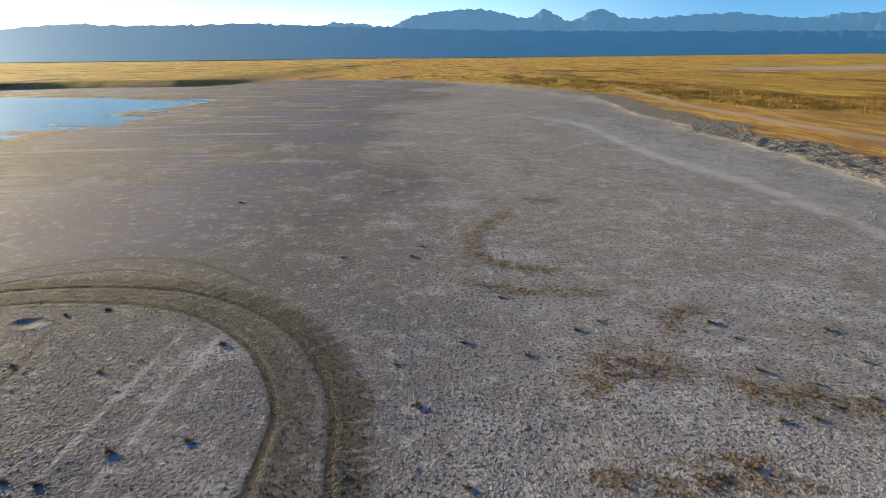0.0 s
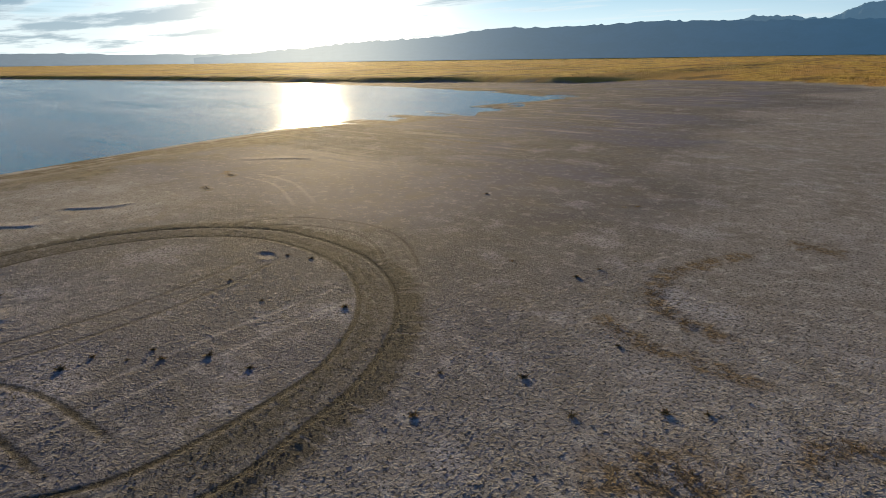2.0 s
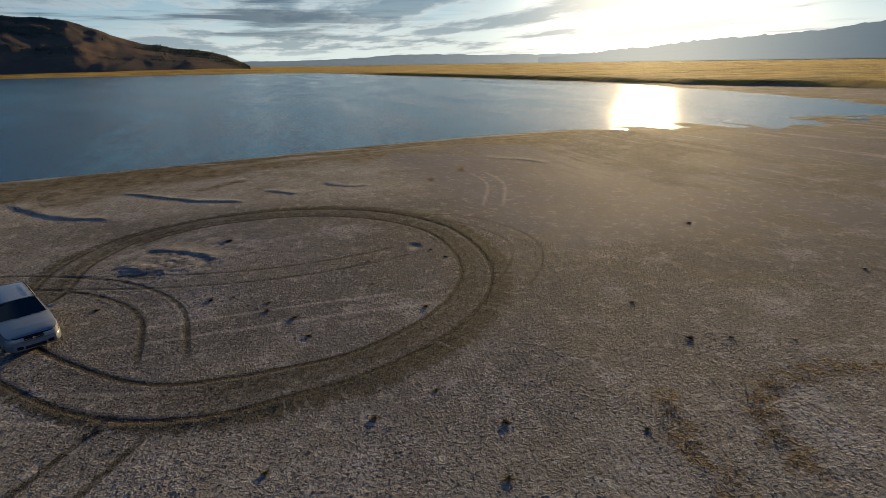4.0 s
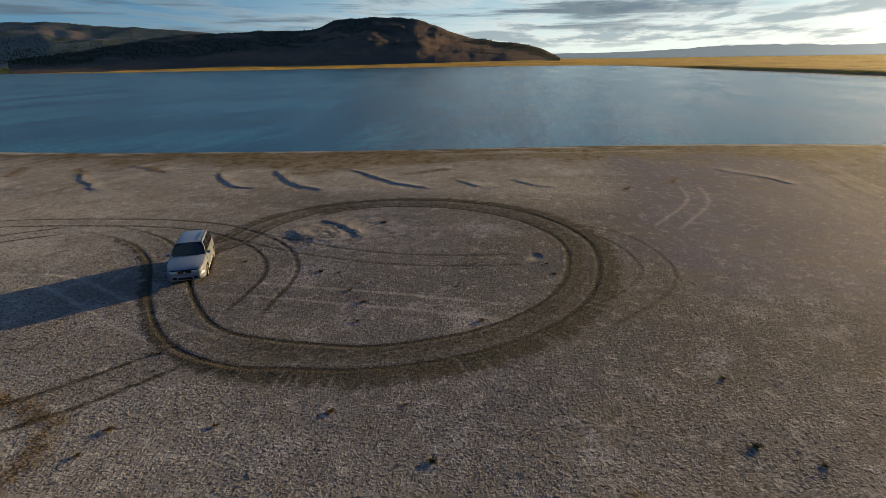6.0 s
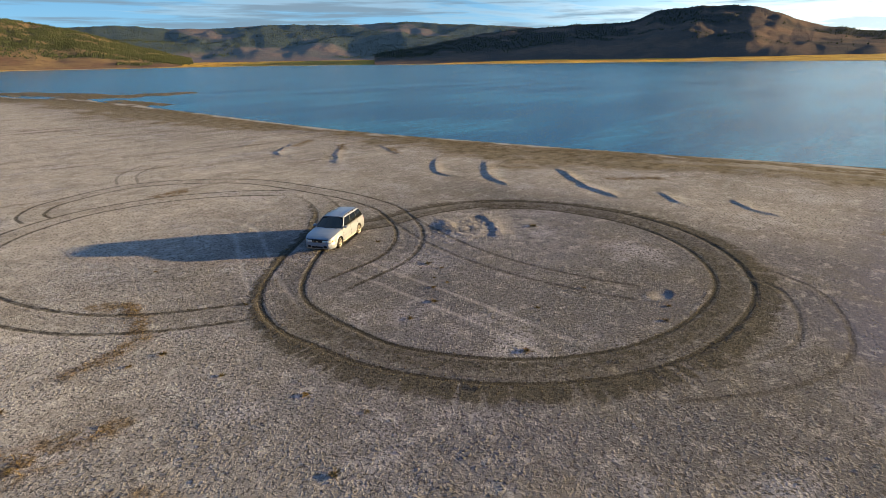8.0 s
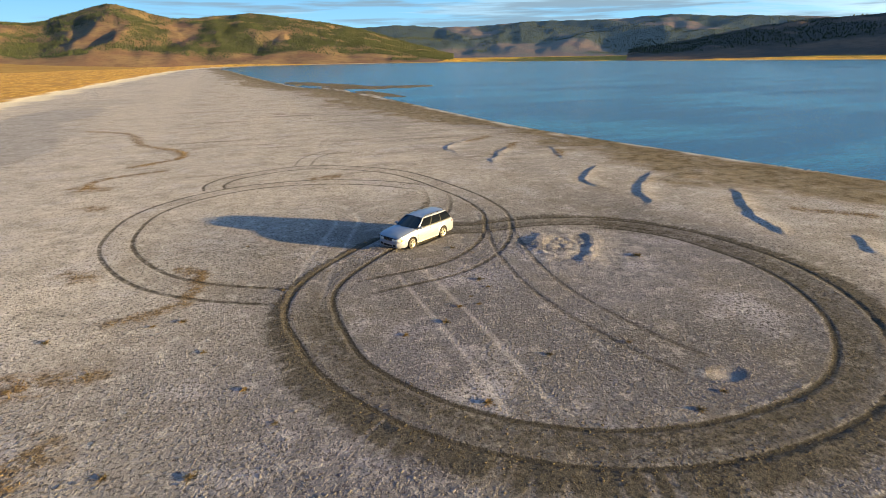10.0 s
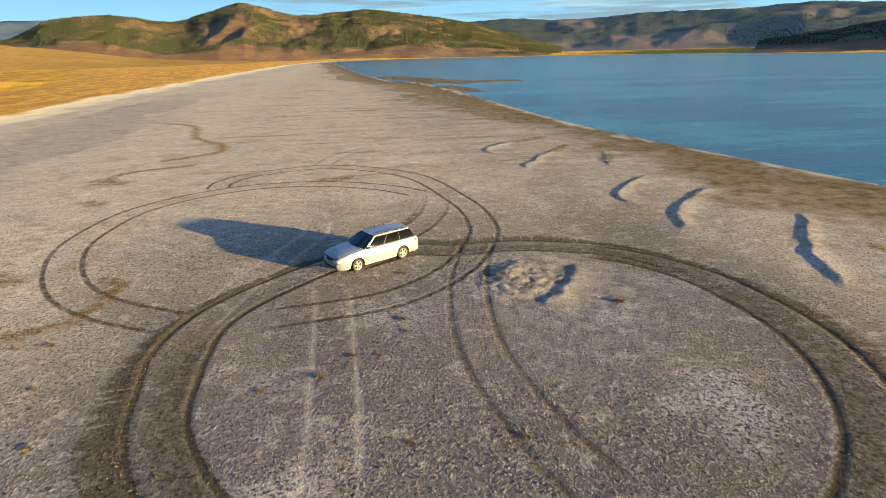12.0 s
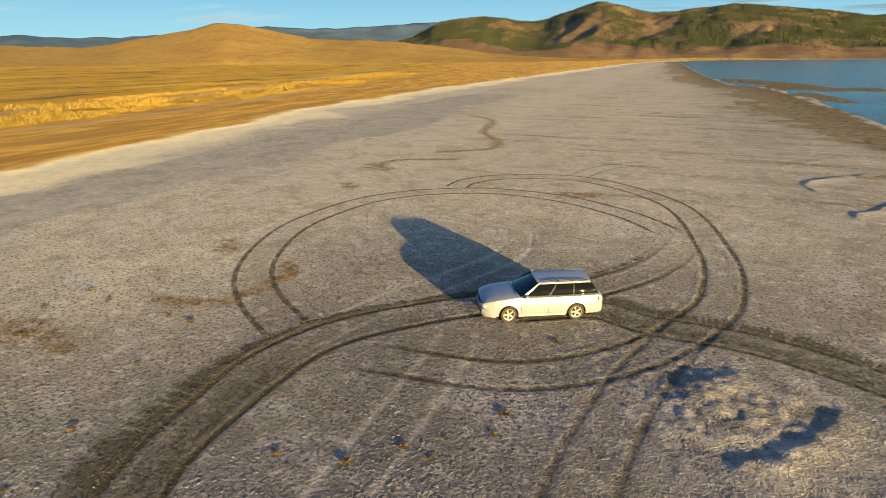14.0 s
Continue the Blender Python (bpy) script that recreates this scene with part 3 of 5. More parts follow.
        turned_soil = core if turned_soil is None else n.math("MAXIMUM", turned_soil, core)
        groove = cut if groove is None else n.math("MAXIMUM", groove, cut)
    flung = n.ramp(n.math("ADD", n.attr("spray"), n.math("MULTIPLY", tear, 3.2)), 0.12, 0.55)
    turned_soil = n.math("MAXIMUM", turned_soil, n.math("MULTIPLY", flung, 0.86))
    soil = n.mix(n.ramp(small, 0.35, 0.7), (0.032, 0.029, 0.020), (0.088, 0.077, 0.052))
    base = n.mix(n.math("MULTIPLY", turned_soil, 0.95), base, soil)
    base = n.mix(n.math("MULTIPLY", deep, 0.55), base, (0.030, 0.026, 0.018))
    base = n.mix(n.math("MULTIPLY", n.attr("fringe"), n.ramp(mid, 0.30, 0.6, 0.65, 1.0)), base, (0.88, 0.78, 0.54))
    streak = n.add("ShaderNodeMapping", {0: pos, "Rotation": (0, 0, radians(8)), "Scale": (1.0, 0.22, 1.0)}).outputs[0]
    gold = n.mix(n.ramp(n.noise(streak, 0.22, 6.0, 0.65), 0.38, 0.62), (0.46, 0.27, 0.036), (0.74, 0.49, 0.085))
    gold = n.mix(n.ramp(n.noise(streak, 0.035, 4.0), 0.42, 0.60), gold, (0.58, 0.33, 0.07))
    gold = n.mix(n.math("MULTIPLY", n.ramp(n.noise(streak, 0.07, 5.0, 0.65), 0.52, 0.62), 0.8), gold, (0.15, 0.105, 0.035))
    gold = n.mix(n.math("MULTIPLY", n.ramp(n.noise(streak, 0.05, 3.0), 0.40, 0.33), 0.7), gold, (0.48, 0.35, 0.13))
    bare = n.mix(n.ramp(n.noise(streak, 0.5, 5.0, 0.65), 0.40, 0.62), (0.54, 0.29, 0.065), (0.78, 0.50, 0.14))
    bare = n.mix(n.ramp(n.noise(streak, 0.16, 4.0, 0.6), 0.48, 0.60, 0.0, 0.8), bare, (0.44, 0.25, 0.085))
    gold = n.mix(n.attr("bare"), gold, bare)
    clodcol = n.mix(n.ramp(n.noise(pos, 3.0, 3.0, 0.6), 0.40, 0.60), (0.095, 0.082, 0.060), (0.36, 0.32, 0.25))
    base = n.mix(n.attr("grass"), base, gold)
    base = n.mix(n.math("MULTIPLY", n.attr("clod"), 0.85), base, clodcol)
    base = n.mix(n.math("MULTIPLY", n.attr("road"), 0.75, True), base, (0.58, 0.47, 0.36))
    # relief in metres
    relief = n.math("ADD", n.math("MULTIPLY", small, 0.022), n.math("MULTIPLY", grit, 0.010))
    relief = n.math("ADD", relief, n.math("MULTIPLY", n.noise(pos, 3.2, 3.0, 0.6), 0.022))
    lifted = n.math("ADD", n.math("MULTIPLY", flake, 0.027), n.math("MULTIPLY", chip, 0.012))
    relief = n.math("ADD", relief, n.math("MULTIPLY", n.math("MULTIPLY", lifted, heave), n.ramp(turned_soil, 0.1, 0.6, 1.0, 0.35)))
    relief = n.math("SUBTRACT", relief, n.math("MULTIPLY", groove, 0.012))
    relief = n.math("ADD", relief, n.math("MULTIPLY", turned_soil, n.math("MULTIPLY", grit, 0.030)))
    relief = n.math("ADD", relief, n.math("MULTIPLY", n.attr("grass"), n.math("MULTIPLY", n.noise(pos, 2.2, 4.0, 0.7), 1.1)))
    relief = n.math("ADD", relief, n.math("MULTIPLY", n.attr("clod"), n.math("MULTIPLY", n.noise(pos, 2.6, 3.0, 0.6), 0.6)))
    b = finish(n, base, 0.95, relief, 1.0, 1.0, spec=0.1)
    n.tree.links.new(n.ramp(n.math("MAXIMUM", n.attr("damp"), n.math("MULTIPLY", n.attr("wet"), 0.5)), 0.0, 1.0, 0.95, 0.90), b.inputs["Roughness"])
    return m


def water_material():
    m, n = material("lake water")
    pos = n.add("ShaderNodeTexCoord").outputs["Object"]
    streak = n.add("ShaderNodeMapping", {0: pos, "Rotation": (0, 0, radians(35)), "Scale": (0.25, 1.0, 1.0)}).outputs[0]
    waves = n.math("ADD", n.noise(pos, 1.7, 4.0, 0.62), n.math("MULTIPLY", n.noise(streak, 0.5, 3.0), 1.1))
    wind = n.noise(streak, 0.07, 6.0, 0.68)
    col = n.mix(n.ramp(wind, 0.42, 0.60), (0.002, 0.092, 0.180), (0.020, 0.185, 0.275))
    b = finish(n, col, 0.12, waves, 0.32, 0.3, IOR=1.33)
    n.tree.links.new(n.ramp(wind, 0.30, 0.70, 0.11, 0.19), b.inputs["Roughness"])
    return m


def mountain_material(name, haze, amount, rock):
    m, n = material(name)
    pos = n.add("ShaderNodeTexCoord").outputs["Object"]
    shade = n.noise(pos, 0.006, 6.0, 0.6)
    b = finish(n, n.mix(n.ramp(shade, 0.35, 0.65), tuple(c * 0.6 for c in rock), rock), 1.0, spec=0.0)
    # haze is painted on as emission; noise dims it like ridge shading
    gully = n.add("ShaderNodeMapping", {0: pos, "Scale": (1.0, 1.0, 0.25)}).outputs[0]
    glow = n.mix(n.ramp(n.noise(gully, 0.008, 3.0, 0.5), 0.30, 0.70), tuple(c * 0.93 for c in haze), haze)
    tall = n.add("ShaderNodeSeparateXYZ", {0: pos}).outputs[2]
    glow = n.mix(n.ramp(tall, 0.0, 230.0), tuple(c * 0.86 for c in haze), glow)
    # painted sun glare: the haze glow pales, brightens and warms towards the sun
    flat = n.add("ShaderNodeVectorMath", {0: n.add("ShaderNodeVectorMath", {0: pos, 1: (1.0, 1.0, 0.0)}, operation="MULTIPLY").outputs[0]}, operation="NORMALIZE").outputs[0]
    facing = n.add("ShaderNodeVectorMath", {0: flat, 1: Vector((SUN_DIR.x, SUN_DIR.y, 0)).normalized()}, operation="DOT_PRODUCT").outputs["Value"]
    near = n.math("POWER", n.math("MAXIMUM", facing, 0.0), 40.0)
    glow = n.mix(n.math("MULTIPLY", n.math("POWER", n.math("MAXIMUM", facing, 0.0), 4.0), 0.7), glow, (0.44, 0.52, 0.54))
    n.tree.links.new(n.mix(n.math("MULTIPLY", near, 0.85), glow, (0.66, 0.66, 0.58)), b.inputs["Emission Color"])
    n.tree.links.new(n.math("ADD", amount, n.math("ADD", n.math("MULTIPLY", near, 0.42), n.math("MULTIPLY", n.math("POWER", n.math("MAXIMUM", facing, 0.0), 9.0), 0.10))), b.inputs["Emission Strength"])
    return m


def hill_material(name, grass, dry, forest, haze=0.0, scale=0.012):
    m, n = material(name)
    pos = n.add("ShaderNodeTexCoord").outputs["Object"]
    a, b, c = n.noise(pos, scale, 5.0, 0.6), n.noise(pos, scale * 7, 4.0, 0.6), n.noise(pos, scale * 40, 3.0, 0.6)
    col = n.mix(n.ramp(a, 0.38, 0.62), grass, dry)
    col = n.mix(n.ramp(b, 0.42, 0.72, 0.0, 0.55), col, tuple(v * 0.55 for v in dry))
    col = n.mix(n.attr("forest"), col, n.mix(n.ramp(c, 0.35, 0.65), tuple(v * 0.55 for v in forest), forest))
    # distance haze is painted on: slopes emit a weak blue, stronger on farther ones
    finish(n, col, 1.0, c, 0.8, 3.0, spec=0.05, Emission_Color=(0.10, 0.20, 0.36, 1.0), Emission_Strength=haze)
    return m


MAT_GROUND, MAT_WATER = ground_material(), water_material()


# ---- the large forms ----
def grid_mesh(name, x, y, z, rows, cols, attrs=None):
    """A quad sheet from arrays in row order."""
    me = bpy.data.meshes.new(name)
    n = rows * cols
    me.vertices.add(n)
    me.vertices.foreach_set("co", np.stack([x, y, z], 1).astype(np.float32).ravel())
    i = (np.arange(rows - 1)[:, None] * cols + np.arange(cols - 1)[None, :]).ravel()
    quads = np.stack([i, i + 1, i + cols + 1, i + cols], 1).astype(np.int32)
    me.loops.add(quads.size)
    me.loops.foreach_set("vertex_index", quads.ravel())
    me.polygons.add(len(quads))
    me.polygons.foreach_set("loop_start", np.arange(0, quads.size, 4, dtype=np.int32))
    me.polygons.foreach_set("use_smooth", np.ones(len(quads), bool))
    me.update(calc_edges=True)
    for key, v in (attrs or {}).items():
        me.attributes.new(key, "FLOAT", "POINT").data.foreach_set("value", v.astype(np.float32))
    return me


def build_ground():
    gx = axis([(-60, -37, 0.40), (-37, -26, 0.16), (-26, 6, 0.098), (6, 14, 0.15), (14, 48, 0.36)], 4700, 1.06)
    gy = axis([(-48, -25, 0.22), (-25, 26, 0.098), (26, 38, 0.16), (38, 60, 0.4)], 4700, 1.055)
    x, y = np.meshgrid(gx, gy)
    x, y = x.ravel(), y.ravel()
    z, f = ground_fields(x, y)
    f.pop("soil")
    me = grid_mesh("ground", x, y, z, len(gy), len(gx), f)
    me.materials.append(MAT_GROUND)
    ob = tagged(new("ground", me), "pale cracked salt flat with dark tyre ruts, golden steppe beyond", "ground", kind="structure")
    w = grid_mesh("lake", *[a.ravel() for a in np.meshgrid(np.linspace(-760, 20, 40), np.linspace(-1020, 200, 60))], np.full(2400, WATER_Z), 60, 40)
    w.materials.append(MAT_WATER)
    tagged(new("water", w), "wind-rippled blue lake water in low sunlight", "water", kind="structure")
    return ob


def hill_shape(skyline, r0, rr, r1, seed, spur, steps=160, deep=26, jag=0.22):
    """Polar sheet of a range of hills: skyline as (azimuth, elevation) in degrees round the plan's middle."""
    az, el = np.array(skyline).T
    a = np.linspace(az[0], az[-1], steps)
    line = spline(list(zip(az, el)), 8)
    e = np.interp(a, line[:, 0], line[:, 1])
    e = e + (fractal(a * (0.9 + 2 * (jag > 0.3)), a * 0 + 2, 4, seed) - 0.5) * jag * np.minimum(1, e)
    t = np.concatenate([np.linspace(0, 1, deep), np.linspace(1.15, 2, 6)])
    A, T = np.meshgrid(a, t)
    r = np.where(T <= 1, r0 + (rr - r0) * T, rr + (r1 - rr) * (T - 1))
    top = np.maximum(np.tan(np.radians(np.interp(A.ravel(), a, e))), -0.01).reshape(A.shape) * rr + 9.0
    ridge = 1 - np.abs(2 * fractal(A * 0.16 + T * 0.5, T * 1.5, 4, seed + 3) - 1)
    shape = np.where(T <= 1, T ** 0.9 * (1 - spur * (1 - T) * 1.6 * (1 - ridge)), 1 - 0.7 * (T - 1))
    rough = (fractal(A * 0.8, T * 9, 4, seed + 9) - 0.5) * 0.13 * np.minimum(T, 1) * (T < 0.97)
    z = top * (shape + rough) - 1.0
    z[0] = -3.0
    x, y = -5 - np.sin(np.radians(A)) * r, 10 + np.cos(np.radians(A)) * r
    return A.ravel(), T.ravel(), x.ravel(), y.ravel(), z.ravel(), len(t), steps


def hills(name, label, skyline, r0, rr, r1, mat, seed, spur=0.35, forest=None, steps=160, deep=26, category="hill", jag=0.22):
    A, T, x, y, z, rows, cols = hill_shape(skyline, r0, rr, r1, seed, spur, steps, deep, jag)
    f = np.zeros(x.shape) if forest is None else forest(A, T, x, y)
    me = grid_mesh(name, x, y, z, rows, cols, {"forest": f})
    me.materials.append(mat)
    return tagged(new(name, me), label, category, kind="structure"), (x, y, z, f, rows, cols)


# first colour is the painted haze the slopes emit, last colour the rock
MAT_FAR = mountain_material("far peaks with painted haze", (0.16, 0.36, 0.56), 0.22, (0.05, 0.07, 0.10))
MAT_FRONT = mountain_material("front range with painted haze", (0.085, 0.26, 0.46), 0.205, (0.04, 0.06, 0.09))
MAT_LOW = mountain_material("low far range with painted haze", (0.36, 0.46, 0.55), 0.28, (0.08, 0.09, 0.11))
MAT_BLUE = mountain_material("back ridges with painted blue haze", (0.10, 0.20, 0.34), 0.10, (0.05, 0.07, 0.09))
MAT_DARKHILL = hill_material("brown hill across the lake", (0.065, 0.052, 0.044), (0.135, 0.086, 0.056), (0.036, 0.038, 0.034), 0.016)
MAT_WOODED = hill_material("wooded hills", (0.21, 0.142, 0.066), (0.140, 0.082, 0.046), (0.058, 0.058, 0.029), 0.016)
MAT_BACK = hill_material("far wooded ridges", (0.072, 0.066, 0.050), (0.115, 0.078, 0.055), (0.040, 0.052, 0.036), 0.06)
MAT_BARE = hill_material("bare golden hill", (0.36, 0.24, 0.082), (0.31, 0.195, 0.068), (0.06, 0.07, 0.03))



def wooded(A, T, x, y):
    """Forest in ragged patches: bare foothills, two open brown slopes and thin places all over."""
    foot = 0.12 + 0.26 * smooth(190, 202, A)
    f = smooth(foot, foot + 0.08, T + 0.25 * (fractal(x / 70, y / 70, 3, 24) - 0.5))
    for a0, t0, ra, rt in ((189.5, 0.42, 2.6, 0.26), (182.6, 0.62, 1.7, 0.26), (205.5, 0.62, 1.2, 0.12), (197.0, 0.8, 1.6, 0.12), (174.0, 0.45, 1.2, 0.12)):
        f *= smooth(0.6, 1.3, np.hypot((A - a0) / ra, (T - t0) / rt) + 1.2 * (fractal(x / 45, y / 45, 4, 26) - 0.5))
    return f * (0.35 + 0.65 * smooth(0.40, 0.56, fractal(x / 55, y / 55, 4, 27)))


build_ground()
hills("backdrop_far_peaks", "jagged distant mountain peaks with blue haze painted on",
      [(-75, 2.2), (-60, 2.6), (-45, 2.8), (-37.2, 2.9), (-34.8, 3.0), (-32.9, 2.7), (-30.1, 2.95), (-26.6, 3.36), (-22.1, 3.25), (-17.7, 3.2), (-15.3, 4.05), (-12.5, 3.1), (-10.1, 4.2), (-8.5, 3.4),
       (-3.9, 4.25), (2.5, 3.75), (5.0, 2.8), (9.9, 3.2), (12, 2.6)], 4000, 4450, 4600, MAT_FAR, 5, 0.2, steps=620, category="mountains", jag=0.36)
hills("backdrop_front_range", "long even mountain range with deep blue haze painted on",
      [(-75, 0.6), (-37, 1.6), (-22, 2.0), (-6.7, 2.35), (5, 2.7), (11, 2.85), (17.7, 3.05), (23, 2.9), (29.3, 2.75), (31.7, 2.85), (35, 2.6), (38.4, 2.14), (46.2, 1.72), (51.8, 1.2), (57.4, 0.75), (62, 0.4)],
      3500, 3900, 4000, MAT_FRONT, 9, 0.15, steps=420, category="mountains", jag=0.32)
hills("backdrop_low_range", "low mountain range beyond the lake, pale with painted haze",
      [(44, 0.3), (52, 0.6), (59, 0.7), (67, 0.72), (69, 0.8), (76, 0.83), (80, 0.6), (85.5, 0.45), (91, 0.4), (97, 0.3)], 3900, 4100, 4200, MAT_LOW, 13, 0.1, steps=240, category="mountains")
hills("backdrop_blue_ridges", "ridges behind the golden hill with dark blue haze painted on",
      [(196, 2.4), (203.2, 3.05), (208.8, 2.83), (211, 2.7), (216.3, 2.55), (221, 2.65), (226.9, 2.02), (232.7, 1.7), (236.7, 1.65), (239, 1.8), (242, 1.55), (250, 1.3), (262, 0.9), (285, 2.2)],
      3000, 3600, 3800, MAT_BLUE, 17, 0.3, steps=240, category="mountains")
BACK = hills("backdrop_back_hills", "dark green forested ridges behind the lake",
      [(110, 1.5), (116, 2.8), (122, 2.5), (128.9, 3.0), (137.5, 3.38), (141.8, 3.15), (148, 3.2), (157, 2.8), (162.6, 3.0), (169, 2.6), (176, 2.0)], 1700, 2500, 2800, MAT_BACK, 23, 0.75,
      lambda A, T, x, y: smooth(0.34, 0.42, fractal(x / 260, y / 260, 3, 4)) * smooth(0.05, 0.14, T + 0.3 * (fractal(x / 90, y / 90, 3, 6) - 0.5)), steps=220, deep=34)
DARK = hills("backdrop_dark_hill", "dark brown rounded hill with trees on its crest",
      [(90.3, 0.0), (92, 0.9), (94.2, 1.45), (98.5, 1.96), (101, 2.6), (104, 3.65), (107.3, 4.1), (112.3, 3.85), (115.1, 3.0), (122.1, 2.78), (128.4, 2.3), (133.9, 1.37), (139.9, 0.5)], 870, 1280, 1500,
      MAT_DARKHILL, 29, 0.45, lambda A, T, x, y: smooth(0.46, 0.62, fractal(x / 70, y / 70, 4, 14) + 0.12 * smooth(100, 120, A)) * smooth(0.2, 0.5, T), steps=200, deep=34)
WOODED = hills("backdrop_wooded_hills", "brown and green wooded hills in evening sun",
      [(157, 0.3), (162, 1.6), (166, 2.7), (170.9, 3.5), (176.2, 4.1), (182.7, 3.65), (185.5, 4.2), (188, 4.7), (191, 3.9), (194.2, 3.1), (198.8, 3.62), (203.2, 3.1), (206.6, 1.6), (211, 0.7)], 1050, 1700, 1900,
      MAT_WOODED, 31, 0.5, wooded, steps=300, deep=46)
hills("backdrop_golden_hill", "smooth treeless hill of dry golden grass",
      [(186, -0.35), (196, 0.1), (203, 0.9), (209, 1.5), (215.4, 1.67), (219.5, 2.45), (223.9, 3.02), (226.8, 2.4), (231, 1.62), (235, 0.95), (241, 1.05), (250, 1.3), (262, 1.0), (278, 0.5)], 700, 1150, 1300,
      MAT_BARE, 37, 0.15, steps=200)

# ---- building helpers ----
def plain(name, color, rough=0.5, metal=0.0, grain=0.0, scale=30.0, **inputs):
    m, n = material(name)
    pos = n.add("ShaderNodeTexCoord").outputs["Object"]
    v = n.noise(pos, scale, 4.0, 0.6)
    col = n.mix(n.ramp(v, 0.35, 0.65, 0.0, 1.0), color, tuple(c * (1 - grain) for c in color)) if grain else color
    finish(n, col, rough, v if grain else None, 0.15, 0.01, Metallic=metal, **inputs)
    return m


def link_mesh(name, verts, faces, mat, parent=None, label="", soft=True):
    """A mesh object from vertices and faces, under a thing or a part."""
    me = bpy.data.meshes.new(name)
    me.from_pydata([tuple(v) for v in verts], [], faces)
    me.update()
    bm = bmesh.new()
    bm.from_mesh(me)
    bmesh.ops.recalc_face_normals(bm, faces=bm.faces)
    bm.to_mesh(me)
    bm.free()
    if soft:
        me.polygons.foreach_set("use_smooth", np.ones(len(me.polygons), bool))
        me.set_sharp_from_angle(angle=radians(38))
    me.materials.append(mat)
    ob = new(name, me)
    ob.parent = parent
    return tagged(ob, label)


def loft(rings, close_ends=True, around=True):
    """Vertices and faces of a skin over rings of equal count."""
    k = len(rings[0])
    verts = [p for r in rings for p in r]
    faces = []
    for i in range(len(rings) - 1):
        for j in range(k if around else k - 1):
            a, b = i * k + j, i * k + (j + 1) % k
            faces.append((a, b, b + k, a + k))
    if close_ends:
        faces += [tuple(range(k)), tuple(range((len(rings) - 1) * k, len(rings) * k))]
    return verts, faces


def box(x0, x1, y0, y1, z0, z1, r=0.02):
    """A box with rounded long edges, along x."""
    pts = []
    for cy, cz, a0 in ((y1 - r, z1 - r, 0), (y0 + r, z1 - r, 90), (y0 + r, z0 + r, 180), (y1 - r, z0 + r, 270)):
        pts += [(cy + r * math.cos(radians(a0 + a)), cz + r * math.sin(radians(a0 + a))) for a in (0, 45, 90)]
    return loft([[(x, p[0], p[1]) for p in pts] for x in (x0, x1)])


def tube(points, radius, sides=8):
    rings = []
    p = [Vector(q) for q in points]
    for i, q in enumerate(p):
        d = (p[min(i + 1, len(p) - 1)] - p[max(i - 1, 0)]).normalized()
        u = d.cross(Vector((0, 0, 1)) if abs(d.z) < 0.9 else Vector((1, 0, 0))).normalized()
        v = d.cross(u)
        rings.append([tuple(q + (u * math.cos(TWO * j / sides) + v * math.sin(TWO * j / sides)) * radius) for j in range(sides)])
    return loft(rings)


def turned(profile, sides=28, caps=True):
    """A body turned round the y axis from (radius, y) pairs."""
    rings = [[(r * math.cos(TWO * j / sides), y, r * math.sin(TWO * j / sides)) for j in range(sides)] for r, y in profile]
    return loft(rings, caps)


def sheet(fn, nu, nv, thick):
    """A thin shell over fn(u, v) -> (point, normal), u and v from 0 to 1."""
    top, low = [], []
    for i in range(nu + 1):
        for j in range(nv + 1):
            p, nrm = fn(i / nu, j / nv)
            top.append(p)
            low.append(p - nrm * thick)
    k, n = nv + 1, len(top)
    faces = []
    for i in range(nu):
        for j in range(nv):
            a = i * k + j
            faces += [(a, a + 1, a + k + 1, a + k), (n + a, n + a + k, n + a + k + 1, n + a + 1)]
    edge = [(i * k, (i + 1) * k) for i in range(nu)] + [(i * k + nv, (i + 1) * k + nv) for i in range(nu)] + [(j, j + 1) for j in range(nv)] + [(nu * k + j, nu * k + j + 1) for j in range(nv)]
    faces += [(a, b, n + b, n + a) for a, b in edge]
    return top + low, faces


# ---- the car ----
MAT_PAINT = plain("pearl white car paint", (0.30, 0.325, 0.37), 0.30, 0.35, 0.06, 3.0, Coat_Weight=0.6, Coat_Roughness=0.08)
MAT_DUSTY = plain("dusty lower paint", (0.42, 0.39, 0.33), 0.55, 0.05, 0.25, 5.0)
MAT_GLASS = plain("dark tinted car glass", (0.004, 0.005, 0.006), 0.05, 0.0, 0.0, spec=0.08)
MAT_CLEAR = plain("windscreen glass", (0.012, 0.022, 0.028), 0.04, 0.0, 0.0, spec=0.5)
MAT_BLACK = plain("black rubber trim", (0.014, 0.014, 0.015), 0.6, 0.0, 0.3, 40.0)
MAT_TYRE = plain("dusty tyre rubber", (0.045, 0.038, 0.03), 0.85, 0.0, 0.4, 18.0)
MAT_RIM = plain("dusty alloy", (0.50, 0.47, 0.40), 0.38, 0.7, 0.2, 12.0)
MAT_LAMP = plain("headlamp glass", (0.62, 0.64, 0.64), 0.08, 0.3, 0.1, 20.0)
MAT_RED = plain("red tail lamp", (0.42, 0.015, 0.02), 0.12, 0.0, 0.2, 30.0)
MAT_PLATE = plain("white plate", (0.68, 0.68, 0.66), 0.4, 0.0, 0.05, 30.0)
MAT_CHROME = plain("dull chrome", (0.62, 0.62, 0.60), 0.2, 0.95, 0.1, 30.0)


